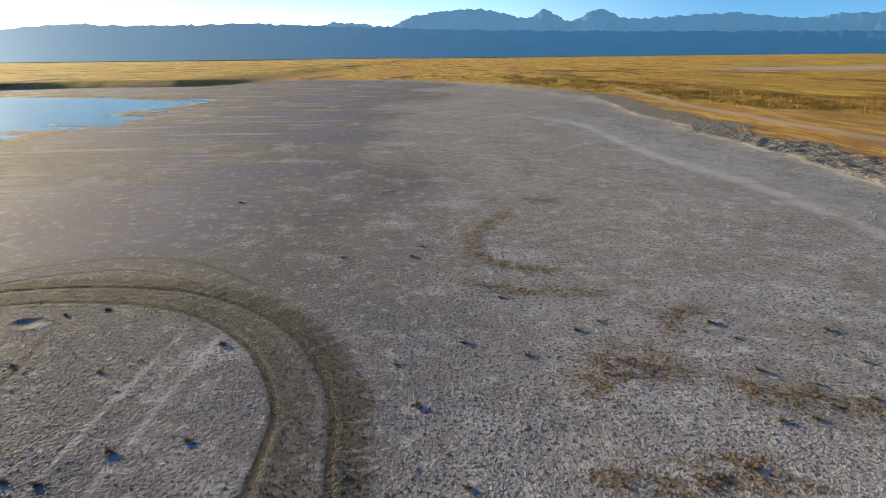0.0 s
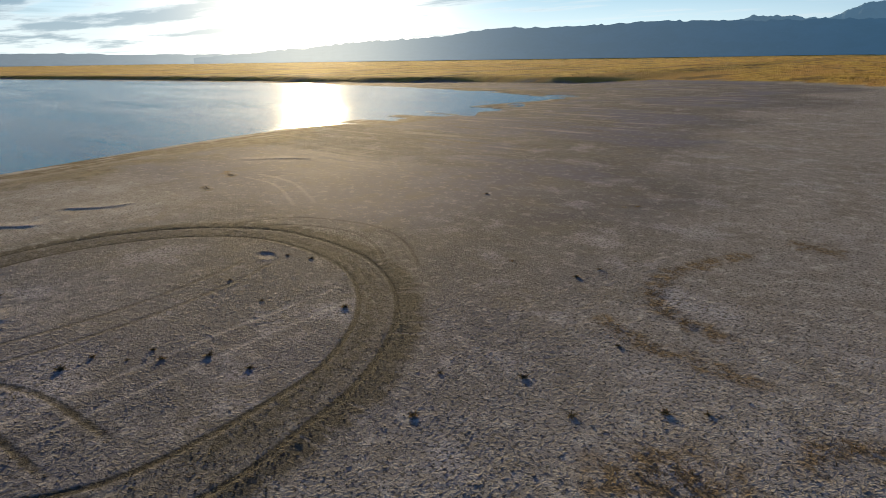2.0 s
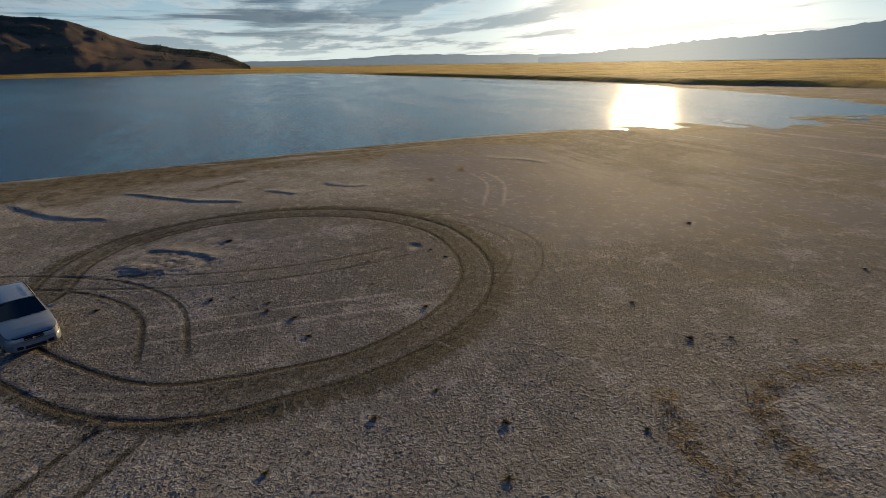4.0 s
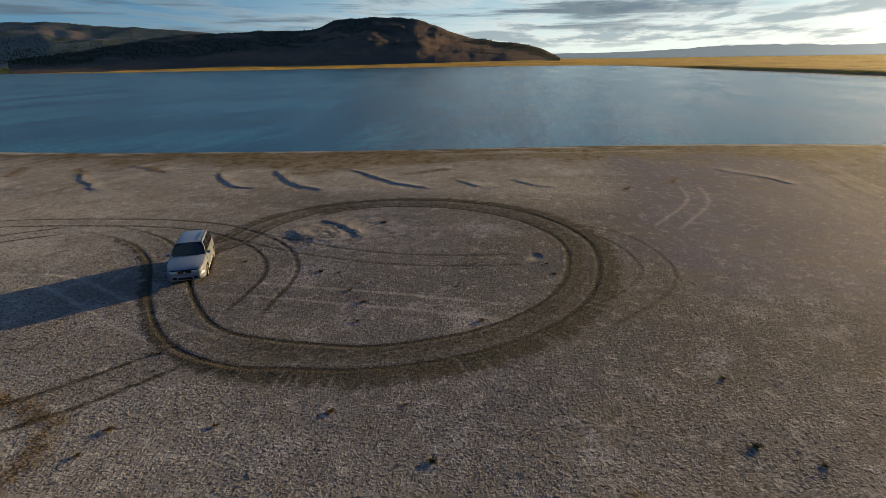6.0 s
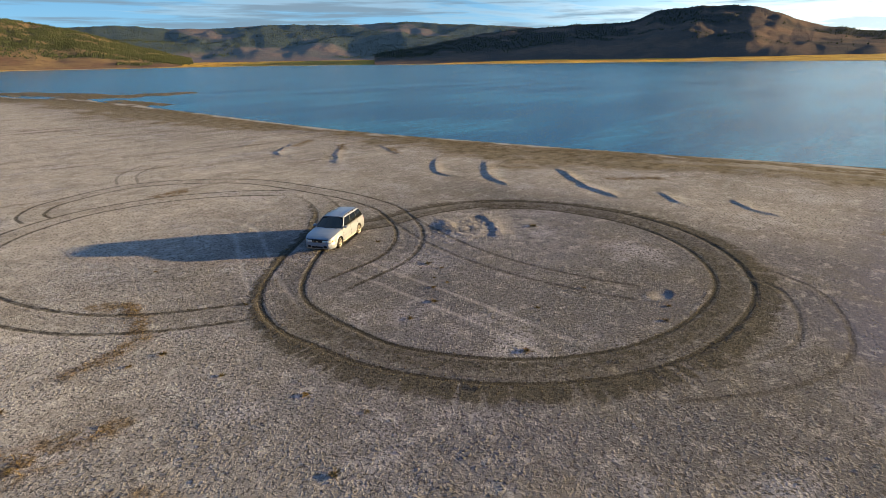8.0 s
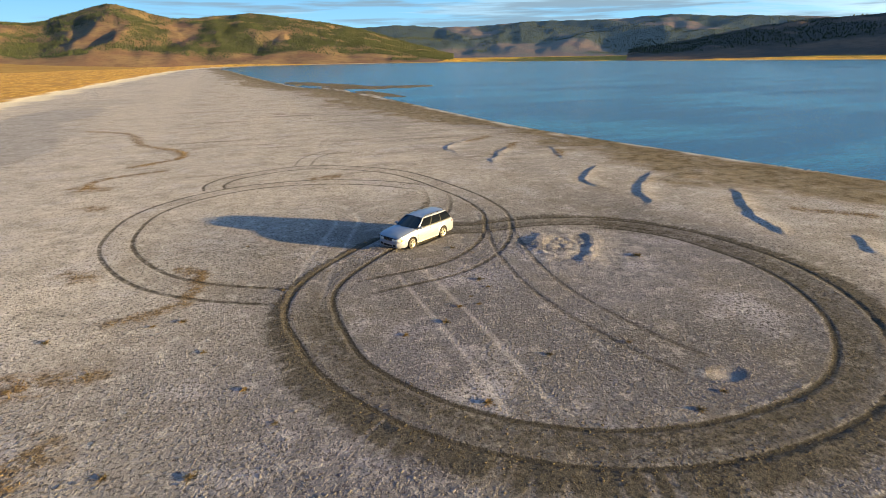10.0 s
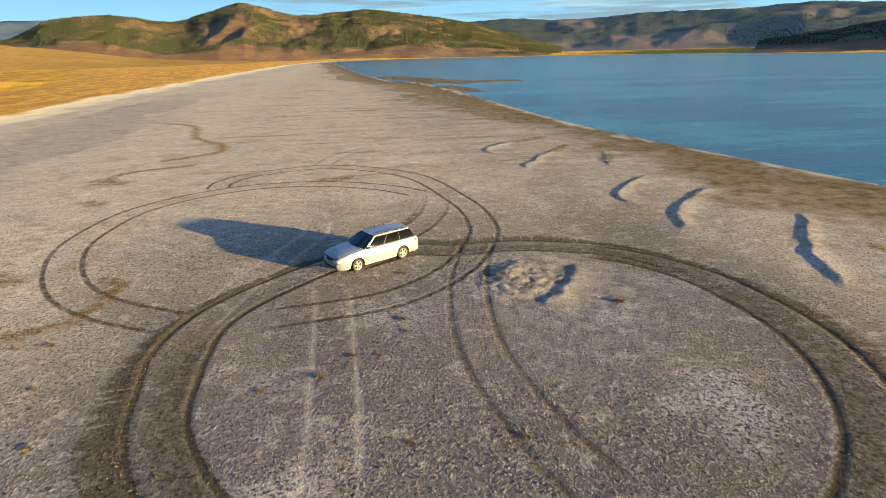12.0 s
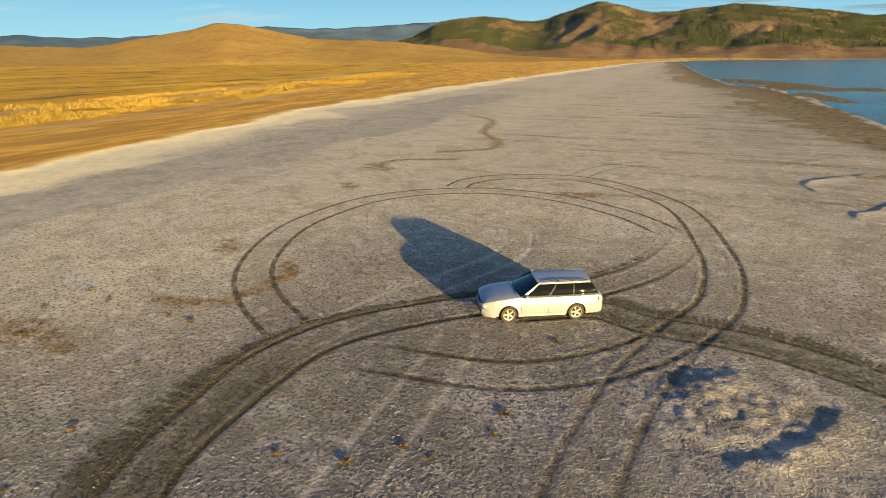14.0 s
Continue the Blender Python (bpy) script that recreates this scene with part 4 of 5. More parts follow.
def build_car(m):
    car = tagged(new("car"), "dusty pearl white station wagon with roof rails on the flat", "car")
    car.empty_display_size = 0.5
    AX_F, AX_R, WZ, ARCH = 1.33, -1.22, 0.30, 0.365
    wx = [-2.24, -2.18, -2.0, -1.5, -0.6, 0.6, 1.4, 1.85, 2.08, 2.2, 2.27, 2.30]
    ww = [0.70, 0.765, 0.80, 0.825, 0.84, 0.84, 0.83, 0.80, 0.745, 0.68, 0.60, 0.52]
    tx = [-2.24, -2.19, -2.0, 0.7, 0.98, 1.4, 1.8, 2.05, 2.18, 2.26, 2.30]
    tz = [0.80, 0.90, 0.935, 0.935, 0.95, 0.91, 0.86, 0.81, 0.77, 0.73, 0.69]

    def wide(x, z):
        v = np.interp(z, [0.2, 0.30, 0.48, 0.66, 0.80, 0.95], [0.94, 0.985, 1.0, 0.992, 0.965, 0.93])
        flare = 0.018 * max(math.exp(-((math.hypot(x - a, z - WZ) - ARCH) / 0.07) ** 2) for a in (AX_F, AX_R))
        return float(np.interp(x, wx, ww)) * v + flare

    def low(x):
        z = 0.215 + 0.05 * max(0, (abs(x) - 2.0) / 0.3)
        for a in (AX_F, AX_R):
            if abs(x - a) < ARCH:
                z = max(z, WZ + math.sqrt(ARCH ** 2 - (x - a) ** 2))
        return z

    xs = sorted(set([round(v, 3) for v in np.linspace(-2.24, 2.30, 92)] + [AX_F - ARCH + 0.002, AX_F + ARCH - 0.002, AX_R - ARCH + 0.002, AX_R + ARCH - 0.002]))
    rings = []
    for x in xs:
        zl, zt = low(x), float(np.interp(x, tx, tz))
        side = [(x, wide(x, z), z) for z in np.linspace(zl, zt - 0.035, 12)]
        w = side[-1][1]
        crown = [(x, w * f, zt - 0.035 + 0.05 * (1 - f ** 5)) for f in (0.985, 0.95, 0.85, 0.5, 0.0)]
        half = side + crown
        rings.append(half + [(p[0], -p[1], p[2]) for p in half[-2::-1]])
    v, f = loft(rings, True, False)
    body = link_mesh("body", v, f, MAT_PAINT, car, "pearl white painted body, dusty along the sills")
    link_mesh("underbody", *box(-2.1, 2.1, -0.62, 0.62, 0.2, 0.62, 0.03), MAT_BLACK, car)

    # greenhouse: a side surface between the belt and the roof edge
    def side_point(s, t, sign, out=0.0):
        belt, edge = Vector((0.84 - 2.90 * s, 0.765, 0.945)), Vector((0.22 - 2.02 * s, 0.60, 1.365))
        taper = 1 - 0.045 * smooth(0.75, 1.0, s) - 0.02 * smooth(0.2, 0.0, s)
        p = belt.lerp(edge, t)
        p.y = (p.y + 0.03 * math.sin(math.pi * t)) * float(taper)
        nrm = Vector((0, 0.9, 0.42))
        p += nrm * out
        return Vector((p.x, p.y * sign, p.z)), Vector((0, nrm.y * sign, nrm.z))

    def patch(name, s0, s1, t0, t1, sign, mat, out, label="", top_shift=0.0, nu=6, nv=4, thick=0.012):
        def fn(u, v):
            return side_point(s0 + (s1 - s0) * u + top_shift * v, t0 + (t1 - t0) * v, sign, out)
        return link_mesh(name, *sheet(fn, nu, nv, thick), mat, car, label)

    for sign in (1, -1):
        patch("side_window", 0.045, 0.335, 0.06, 0.93, sign, MAT_GLASS, 0.004, "dark front door window", 0.0)
        patch("side_window", 0.365, 0.655, 0.06, 0.93, sign, MAT_GLASS, 0.004, "dark rear door window")
        patch("side_window", 0.675, 0.985, 0.06, 0.93, sign, MAT_GLASS, 0.004, "black tinted rear quarter window")
        patch("pillar", -0.005, 0.042, 0.0, 1.0, sign, MAT_PAINT, 0.008)
        patch("pillar", 0.337, 0.363, 0.0, 0.96, sign, MAT_BLACK, 0.006)
        patch("pillar", 0.657, 0.673, 0.0, 0.96, sign, MAT_BLACK, 0.006)
        patch("window_trim", 0.0, 1.0, -0.03, 0.05, sign, MAT_BLACK, 0.008, nu=16, nv=1)
        patch("roof_edge", 0.0, 0.97, 0.93, 1.06, sign, MAT_PAINT, 0.010, nu=18, nv=2)

    def across(x_low, z_low, w_low, x_top, z_top, w_top, bow, nx):
        def fn(u, v):
            y = (2 * u - 1)
            w = w_low + (w_top - w_low) * v
            x = x_low + (x_top - x_low) * v - bow * y * y
            return Vector((x, y * w, z_low + (z_top - z_low) * v - 0.015 * y * y)), Vector((nx, 0, 0.6)).normalized()
        return fn

    link_mesh("windscreen", *sheet(across(1.0, 0.955, 0.71, 0.245, 1.385, 0.57, 0.12, 0.7), 10, 6, 0.012), MAT_CLEAR, car, "sloping windscreen that mirrors the sky")
    link_mesh("rear_window", *sheet(across(-2.155, 0.955, 0.70, -1.80, 1.385, 0.575, -0.10, -0.8), 10, 5, 0.012), MAT_GLASS, car, "black tinted tailgate window")

    def roof(u, v):
        x, y = 0.25 - 2.07 * u, (2 * v - 1)
        z = 1.388 + 0.045 * math.sin(math.pi * min(1, max(0, 0.12 + 0.8 * u))) - 0.045 * abs(y) ** 3
        return Vector((x - 0.05 * y * y * (1 if u < 0.5 else -1) * abs(2 * u - 1), y * 0.60, z)), Vector((0, 0, 1))
    link_mesh("roof", *sheet(roof, 20, 12, 0.03), MAT_PAINT, car, "pearl white roof panel")
    v, f = loft([[(x, y, z) for y, z in ((-w, 0.9), (w, 0.9), (w * 0.78, 1.34), (-w * 0.78, 1.34))] for x, w in ((0.30, 0.70), (-1.75, 0.68))])
    link_mesh("cabin", v, f, MAT_BLACK, car, "dark cabin behind the glass", False)

    for sign in (1, -1):
        y = 0.56 * sign
        rail = link_mesh("roof_rail", *tube([(0.05, y, 1.39), (-0.03, y, 1.432), (-0.5, y, 1.452), (-1.1, y, 1.452), (-1.60, y, 1.428), (-1.68, y, 1.385)], 0.014), MAT_BLACK, car, "black roof rail")
        for x in (-0.55, -1.08):
            link_mesh("rail_foot", *box(x - 0.05, x + 0.05, y - 0.014, y + 0.014, 1.39, 1.448, 0.008), MAT_BLACK, rail)
        # doors: seams, handles, mirror
        for x in (0.86, -0.16, -1.12):
            pts = [(x, sign * (wide(x, z) + 0.002), z) for z in (0.30, 0.5, 0.7, 0.92)]
            if x < -1:
                pts = [(x + 0.14 * (0.62 - z if z < 0.62 else 0), p[1], z) for p, z in zip(pts, (0.66, 0.75, 0.84, 0.92))]
            link_mesh("door_seam", *tube(pts, 0.006, 5), MAT_BLACK, car)
        for x in (0.02, -0.98):
            yb = sign * (wide(x, 0.80) + 0.012)
            link_mesh("door_handle", *box(x - 0.09, x + 0.09, yb - 0.014, yb + 0.014, 0.785, 0.82, 0.01), MAT_PAINT, car)
        mirror = link_mesh("mirror", *loft([[(0.70 + dx * s, sign * (0.80 + t), 0.985 + dz * s) for dx, dz in ((-0.05, -0.05), (0.04, -0.055), (0.06, 0.0), (0.03, 0.06), (-0.05, 0.06))] for t, s in ((0.0, 0.5), (0.03, 0.95), (0.12, 1.05), (0.17, 0.7))]),
                           MAT_PAINT, car, "white door mirror")
        link_mesh("mirror_glass", *box(0.638, 0.646, sign * 0.88 - 0.055, sign * 0.88 + 0.055, 0.945, 1.03, 0.02), MAT_CHROME, mirror)
        link_mesh("sill", *box(-0.82, 0.94, sign * 0.80 - 0.03, sign * 0.80 + 0.03, 0.205, 0.29, 0.02), MAT_DUSTY, car, "dusty sill")
        link_mesh("rub_strip", *tube([(x, sign * (wide(x, 0.53) + 0.006), 0.53) for x in np.linspace(-0.80, 0.92, 8)], 0.016, 6), MAT_PAINT, car)
        # headlamps wrap round the corner
        head = []
        for yo, x in ((0.30, 2.31), (0.40, 2.312), (0.52, 2.308), (0.60, 2.283), (0.68, 2.213), (0.742, 2.095)):
            out = 0.012 * (yo > 0.58)
            head.append([(x, sign * (yo + out), 0.555), (x + 0.004, sign * (yo + out), 0.62), (x - 0.012, sign * (yo + out), 0.672), (x - 0.06, sign * (yo - 0.02), 0.675), (x - 0.06, sign * (yo - 0.02), 0.555)])
        lamp = link_mesh("headlight", *loft(head), MAT_LAMP, car, "clear headlamp")
        link_mesh("indicator", *box(2.04, 2.11, sign * 0.755 - 0.012, sign * 0.755 + 0.012, 0.575, 0.64, 0.01), plain("amber lens", (0.65, 0.28, 0.03), 0.15), lamp)
        link_mesh("fog_light", *turned([(0.0, 0.0), (0.045, 0.0), (0.05, 0.02), (0.05, 0.05)], 14), MAT_LAMP, car).matrix_local = pose(2.325, sign * 0.44, 0.345, 0, 0, 90)
        tail = []
        for a in np.linspace(0, 1, 6):
            x, yo = -2.255 + 0.20 * a ** 2, 0.40 + 0.40 * a
            yo = min(yo, wide(x, 0.74) + 0.010)
            tail.append([(x, sign * yo, 0.66), (x, sign * yo, 0.80), (x + 0.02, sign * yo, 0.83), (x + 0.07, sign * (yo - 0.03), 0.82), (x + 0.07, sign * (yo - 0.03), 0.66)])
        link_mesh("tail_light", *loft(tail), MAT_RED, car, "red tail lamp")

    # bumpers follow the plan of the body
    def bumper(name, ends, grow, z0, z1, label):
        rings = []
        for y in np.linspace(-0.80, 0.80, 17):
            a = abs(y) / 0.80
            x = ends + (-1 if ends > 0 else 1) * (0.05 * a ** 2 + 0.34 * max(0, (a - 0.72) / 0.28) ** 1.8)
            w = min(abs(y), 0.80) * (1 if y > 0 else -1)
            s = 1 if ends > 0 else -1
            rings.append([(x + s * dx, w * 1.015, z) for dx, z in ((-0.10, z0), (-0.01, z0), (grow, z0 + 0.05), (grow + 0.01, (z0 + z1) / 2), (grow, z1 - 0.04), (-0.02, z1), (-0.10, z1))])
        return link_mesh(name, *loft(rings), MAT_PAINT, car, label)

    front = bumper("front_bumper", 2.30, 0.035, 0.215, 0.53, "white front bumper with black intakes")
    rear = bumper("rear_bumper", -2.25, 0.045, 0.24, 0.60, "white rear bumper, dusty")
    link_mesh("air_intake", *box(2.325, 2.35, -0.30, 0.30, 0.275, 0.37, 0.02), MAT_BLACK, front)
    for y in (-0.44, 0.44):
        link_mesh("air_intake", *box(2.30, 2.335, y - 0.09, y + 0.09, 0.29, 0.40, 0.03), MAT_BLACK, front)
    grille = link_mesh("grille", *box(2.27, 2.318, -0.28, 0.28, 0.56, 0.675, 0.03), MAT_BLACK, car, "black grille with a chrome bar")
    link_mesh("grille_bar", *box(2.31, 2.326, -0.27, 0.27, 0.60, 0.612, 0.004), MAT_CHROME, grille)
    link_mesh("badge", *turned([(0.0, 0.0), (0.045, 0.0), (0.04, 0.012), (0.0, 0.014)], 14), MAT_CHROME, grille).matrix_local = pose(2.335, 0, 0.606, 0, 0, 90)
    plate = link_mesh("number_plate", *box(-2.308, -2.292, -0.26, 0.26, 0.63, 0.735, 0.01), MAT_PLATE, car, "plain white plate with a dark bar")
    link_mesh("plate_bar", *box(-2.313, -2.306, -0.19, 0.19, 0.668, 0.70, 0.005), MAT_BLACK, plate)
    link_mesh("tailgate_strip", *box(-2.27, -2.235, -0.36, 0.36, 0.752, 0.79, 0.01), MAT_CHROME, car)
    link_mesh("wiper", *tube([(1.02, 0.55, 0.955), (0.93, 0.1, 1.0), (0.955, -0.1, 0.985)], 0.008, 5), MAT_BLACK, car)
    link_mesh("wiper", *tube([(1.04, -0.1, 0.96), (0.93, -0.45, 1.0)], 0.008, 5), MAT_BLACK, car)
    link_mesh("bonnet_deflector", *tube([(2.315 - 0.25 * max(0, (abs(y) - 0.42) / 0.30) ** 2, y, 0.70 + 0.01 * (1 - abs(y))) for y in np.linspace(-0.70, 0.70, 15)], 0.022, 6), MAT_BLACK, car, "black bonnet edge deflector")
    link_mesh("bonnet_seam", *tube([(1.0, y, 0.957 - 0.03 * (abs(y) / 0.72) ** 2) for y in np.linspace(-0.70, 0.70, 9)], 0.012, 5), MAT_BLACK, car)

    # wheels
    def wheel(x, sign, steer):
        w = tagged(new("wheel"), "alloy wheel")
        w.parent = car
        w.matrix_local = pose(x, sign * 0.735, 0.305, 0, 0, steer + (0 if sign > 0 else 180))
        link_mesh("tyre", *turned([(0.20, -0.085), (0.285, -0.095), (0.303, -0.075), (0.308, 0.0), (0.303, 0.075), (0.285, 0.095), (0.215, 0.088), (0.205, 0.06)], 36, False), MAT_TYRE, w, "dusty black tyre")
        rim = link_mesh("rim", *turned([(0.0, 0.03), (0.16, 0.02), (0.195, 0.06), (0.21, 0.088), (0.198, 0.092), (0.18, 0.05), (0.05, 0.045), (0.0, 0.045)], 30), MAT_BLACK, w)
        for k in range(5):
            a = TWO * k / 5
            ca, sa = math.cos(a), math.sin(a)
            ring = []
            for r, hw, y in ((0.0, 0.045, 0.080), (0.07, 0.032, 0.090), (0.20, 0.034, 0.090)):
                ring.append([(r * ca - q * sa, yy, r * sa + q * ca) for q, yy in ((-hw, y - 0.03), (hw, y - 0.03), (hw * 0.8, y), (-hw * 0.8, y))])
            link_mesh("spoke", *loft(ring), MAT_RIM, rim)
        link_mesh("rim_lip", *turned([(0.185, 0.07), (0.215, 0.09), (0.212, 0.096), (0.19, 0.088), (0.185, 0.07)], 30, False), MAT_RIM, rim)
    for x, steer in ((AX_F, 6), (AX_R, 0)):
        for sign in (1, -1):
            wheel(x, sign, steer)
    car.matrix_world = m
    return car


CAR_AT, CAR_TURN = (-9.75, 1.81), 28.3
build_car(pose(CAR_AT[0], CAR_AT[1], ground_height(*CAR_AT) - 0.015, 0, 0, CAR_TURN) @ Matrix.Diagonal((0.965, 1, 1, 1)))


# ---- plants, clods and trees ----
def leafy(name, c1, c2, rough=0.8):
    m, n = material(name)
    rnd = n.add("ShaderNodeNewGeometry").outputs["Random Per Island"]
    b = finish(n, n.mix(rnd, c1, c2), rough, spec=0.1)
    return m


MAT_STRAW = leafy("dry straw", (0.12, 0.08, 0.038), (0.29, 0.19, 0.075))
MAT_WEED = leafy("grey dry weed", (0.09, 0.075, 0.05), (0.24, 0.17, 0.075))
MAT_TUSSOCK = leafy("golden steppe grass", (0.17, 0.115, 0.028), (0.36, 0.245, 0.062))
MAT_CLOD = leafy("salt crust crumbs", (0.12, 0.11, 0.097), (0.27, 0.25, 0.225), 0.95)
MAT_SOILCLOD = leafy("dark thrown soil crumbs", (0.05, 0.04, 0.025), (0.17, 0.14, 0.085), 0.95)
MAT_CONIFER = leafy("larch and pine", (0.028, 0.038, 0.017), (0.056, 0.062, 0.027))


def raw_mesh(name, verts, faces, mat, label, category, kind="stuff", smooth_faces=False):
    """One object of uncountable pieces, from arrays."""
    me = bpy.data.meshes.new(name)
    k = faces.shape[1]
    me.vertices.add(len(verts))
    me.vertices.foreach_set("co", verts.astype(np.float32).ravel())
    me.loops.add(faces.size)
    me.loops.foreach_set("vertex_index", faces.astype(np.int32).ravel())
    me.polygons.add(len(faces))
    me.polygons.foreach_set("loop_start", np.arange(0, faces.size, k, dtype=np.int32))
    if smooth_faces:
        me.polygons.foreach_set("use_smooth", np.ones(len(faces), bool))
    me.update(calc_edges=True)
    me.materials.append(mat)
    return tagged(new(name, me), label, category, kind=kind)


def blades(rng, x, y, z, height, width, lean):
    """Bent two-part blades: arrays of vertices and faces, one island a blade."""
    n = len(x)
    a = rng.uniform(0, TWO, n)
    dx, dy = np.cos(a), np.sin(a)
    b = rng.uniform(0, TWO, n)
    lx, ly = np.cos(b) * lean * height, np.sin(b) * lean * height
    w = width * rng.uniform(0.6, 1.3, n)
    v = np.empty((n, 5, 3))
    for k, (s, t, q) in enumerate(((-1, 0, 0), (1, 0, 0), (0.75, 0.55, 0.3), (-0.75, 0.55, 0.3), (0, 1.0, 1.0))):
        v[:, k, 0] = x + dx * w * s * 0.5 + lx * q
        v[:, k, 1] = y + dy * w * s * 0.5 + ly * q
        v[:, k, 2] = z + height * t * (1 - 0.25 * lean * q)
    base = np.arange(n)[:, None] * 5
    tri = np.concatenate([base + np.array([[0, 1, 2]]), base + np.array([[0, 2, 3]]), base + np.array([[3, 2, 4]])], 0)
    return v.reshape(-1, 3), tri


def build_grass():
    rng = np.random.default_rng(4)
    n = 150000
    # clumps thin out with distance from the edge of the flat
    y = rng.uniform(-260, 330, n)
    x = rng.uniform(22, 80, n) + rng.exponential(40, n)
    far = rng.random(n) < 0.10
    x[far], y[far] = rng.uniform(-320, 60, far.sum()), rng.uniform(150, 420, far.sum())
    near_y = rng.random(n) < 0.35
    y[near_y] = rng.uniform(-140, 130, near_y.sum())
    z, f = ground_fields(x, y)
    patch = fractal(x / 6, y / 18, 3, 91)
    hummock = smooth(0.47, 0.56, fractal(x / 2.4, y / 3.2, 2, 93))
    tall = np.maximum(f["reed"], 0.6 * smooth(0.48, 0.62, fractal(x / 14, y / 60, 3, 95)) * (1 - f["bare"]))
    keep = (f["grass"] > 0.6) & (f["road"] < 0.3) & (rng.random(n) < (0.10 + 0.6 * smooth(0.42, 0.62, patch)) * (1 - 0.75 * f["bare"]) * (0.15 + 0.85 * hummock) + 0.75 * f["reed"] * (0.25 + 0.75 * hummock) * smooth(0.34, 0.50, patch))
    x, y, z, tall = x[keep], y[keep], z[keep], tall[keep]
    per = 6
    X, Y, Z, H = (np.repeat(v, per) for v in (x, y, z, (0.10 + 0.70 * tall) * rng.uniform(0.6, 1.3, len(x))))
    spread = 0.36
    v, t = blades(rng, X + rng.normal(0, spread, len(X)), Y + rng.normal(0, spread, len(X)), Z - 0.03, H * rng.uniform(0.5, 1.1, len(X)), 0.04 + 0.08 * H, 0.8)
    raw_mesh("steppe_grass", v, t, MAT_TUSSOCK, "dry golden steppe grass and reeds along the flat", "grass")


def build_litter():
    rng = np.random.default_rng(6)
    px, py = [], []
    for pts, half in LITTER:
        line = spline(pts, 12)
        length = np.sum(np.hypot(*np.diff(line, axis=0).T))
        n = int((170 if pts[0] == (2.0, 1.3) else 110) * length * half * 2)
        i = rng.uniform(0, len(line) - 1.001, n)
        k = i.astype(int)
        p = line[k] + (line[k + 1] - line[k]) * (i - k)[:, None]
        px.append(p[:, 0] + rng.normal(0, half * 0.5, n))
        py.append(p[:, 1] + rng.normal(0, half * 0.5, n))
    x, y = np.concatenate(px), np.concatenate(py)
    keep = fractal(x / 0.5, y / 0.5, 3, 101) > 0.47
    x, y = x[keep], y[keep]
    z, _ = ground_fields(x, y)
    v, t = blades(rng, x, y, z - 0.01, rng.uniform(0.03, 0.11, len(x)), np.full(len(x), 0.020), 1.1)
    raw_mesh("dry_litter", v, t, MAT_STRAW, "mats of dry straw-coloured weed lying on the crust", "dry weeds")


OCTA = np.array([(1, 0, 0), (0, 1, 0), (-1, 0, 0), (0, -1, 0), (0, 0, 1), (0, 0, -0.6)], float)
OCTA_F = np.array([(0, 1, 4), (1, 2, 4), (2, 3, 4), (3, 0, 4), (1, 0, 5), (2, 1, 5), (3, 2, 5), (0, 3, 5)])


def crumbs(name, rng, x, y, size, mat, label):
    z, _ = ground_fields(x, y)
    n = len(x)
    a = rng.uniform(0, TWO, n)
    p = OCTA[None] * rng.uniform(0.55, 1.3, (n, 6, 3)) * size[:, None, None]
    p[:, :, 2] *= 0.42
    c, s = np.cos(a)[:, None], np.sin(a)[:, None]
    v = np.stack([p[:, :, 0] * c - p[:, :, 1] * s + x[:, None], p[:, :, 0] * s + p[:, :, 1] * c + y[:, None], p[:, :, 2] + z[:, None] + 0.2 * size[:, None]], 2)
    f = (np.arange(n)[:, None, None] * 6 + OCTA_F[None]).reshape(-1, 3)
    raw_mesh(name, v.reshape(-1, 3), f, mat, label, "crust")


def build_flakes(name, rng, x, y, z, size, lift, mat, label):
    """Curled flakes of crust: a ragged outline sunk in the ground, a cap that rises towards one side."""
    n, k = len(x), 7
    turn = rng.uniform(0, TWO, n)
    ang = turn[:, None] + (np.arange(k) / k * TWO)[None] + rng.uniform(-0.3, 0.3, (n, k))
    long = rng.uniform(0.55, 1.0, n)[:, None]
    rad = size[:, None] * rng.uniform(0.6, 1.25, (n, k))
    ox, oy = rad * np.cos(ang - turn[:, None]), rad * np.sin(ang - turn[:, None]) * long
    c, s = np.cos(turn)[:, None], np.sin(turn)[:, None]
    v = np.empty((n, 2 * k + 1, 3))
    for j, (grow, up) in enumerate(((1.0, 0.0), (0.72, 1.0))):
        px, py = (ox * c - oy * s) * grow, (ox * s + oy * c) * grow
        tilt = 0.55 + 0.45 * np.cos(np.arange(k) / k * TWO)[None]
        v[:, j * k:(j + 1) * k, 0], v[:, j * k:(j + 1) * k, 1] = x[:, None] + px, y[:, None] + py
        v[:, j * k:(j + 1) * k, 2] = z[:, None] - 0.012 * (1 - up) + up * lift[:, None] * tilt * rng.uniform(0.7, 1.2, (n, k))
    v[:, 2 * k, 0], v[:, 2 * k, 1], v[:, 2 * k, 2] = x, y, z + lift * 0.45
    q = np.arange(k)
    p = (q + 1) % k
    fan = np.concatenate([np.stack([q, p, k + p], 1), np.stack([q, k + p, k + q], 1), np.stack([k + q, k + p, np.full(k, 2 * k)], 1)])
    raw_mesh(name, v.reshape(-1, 3), (np.arange(n)[:, None, None] * (2 * k + 1) + fan[None]).reshape(-1, 3), mat, label, "crust")


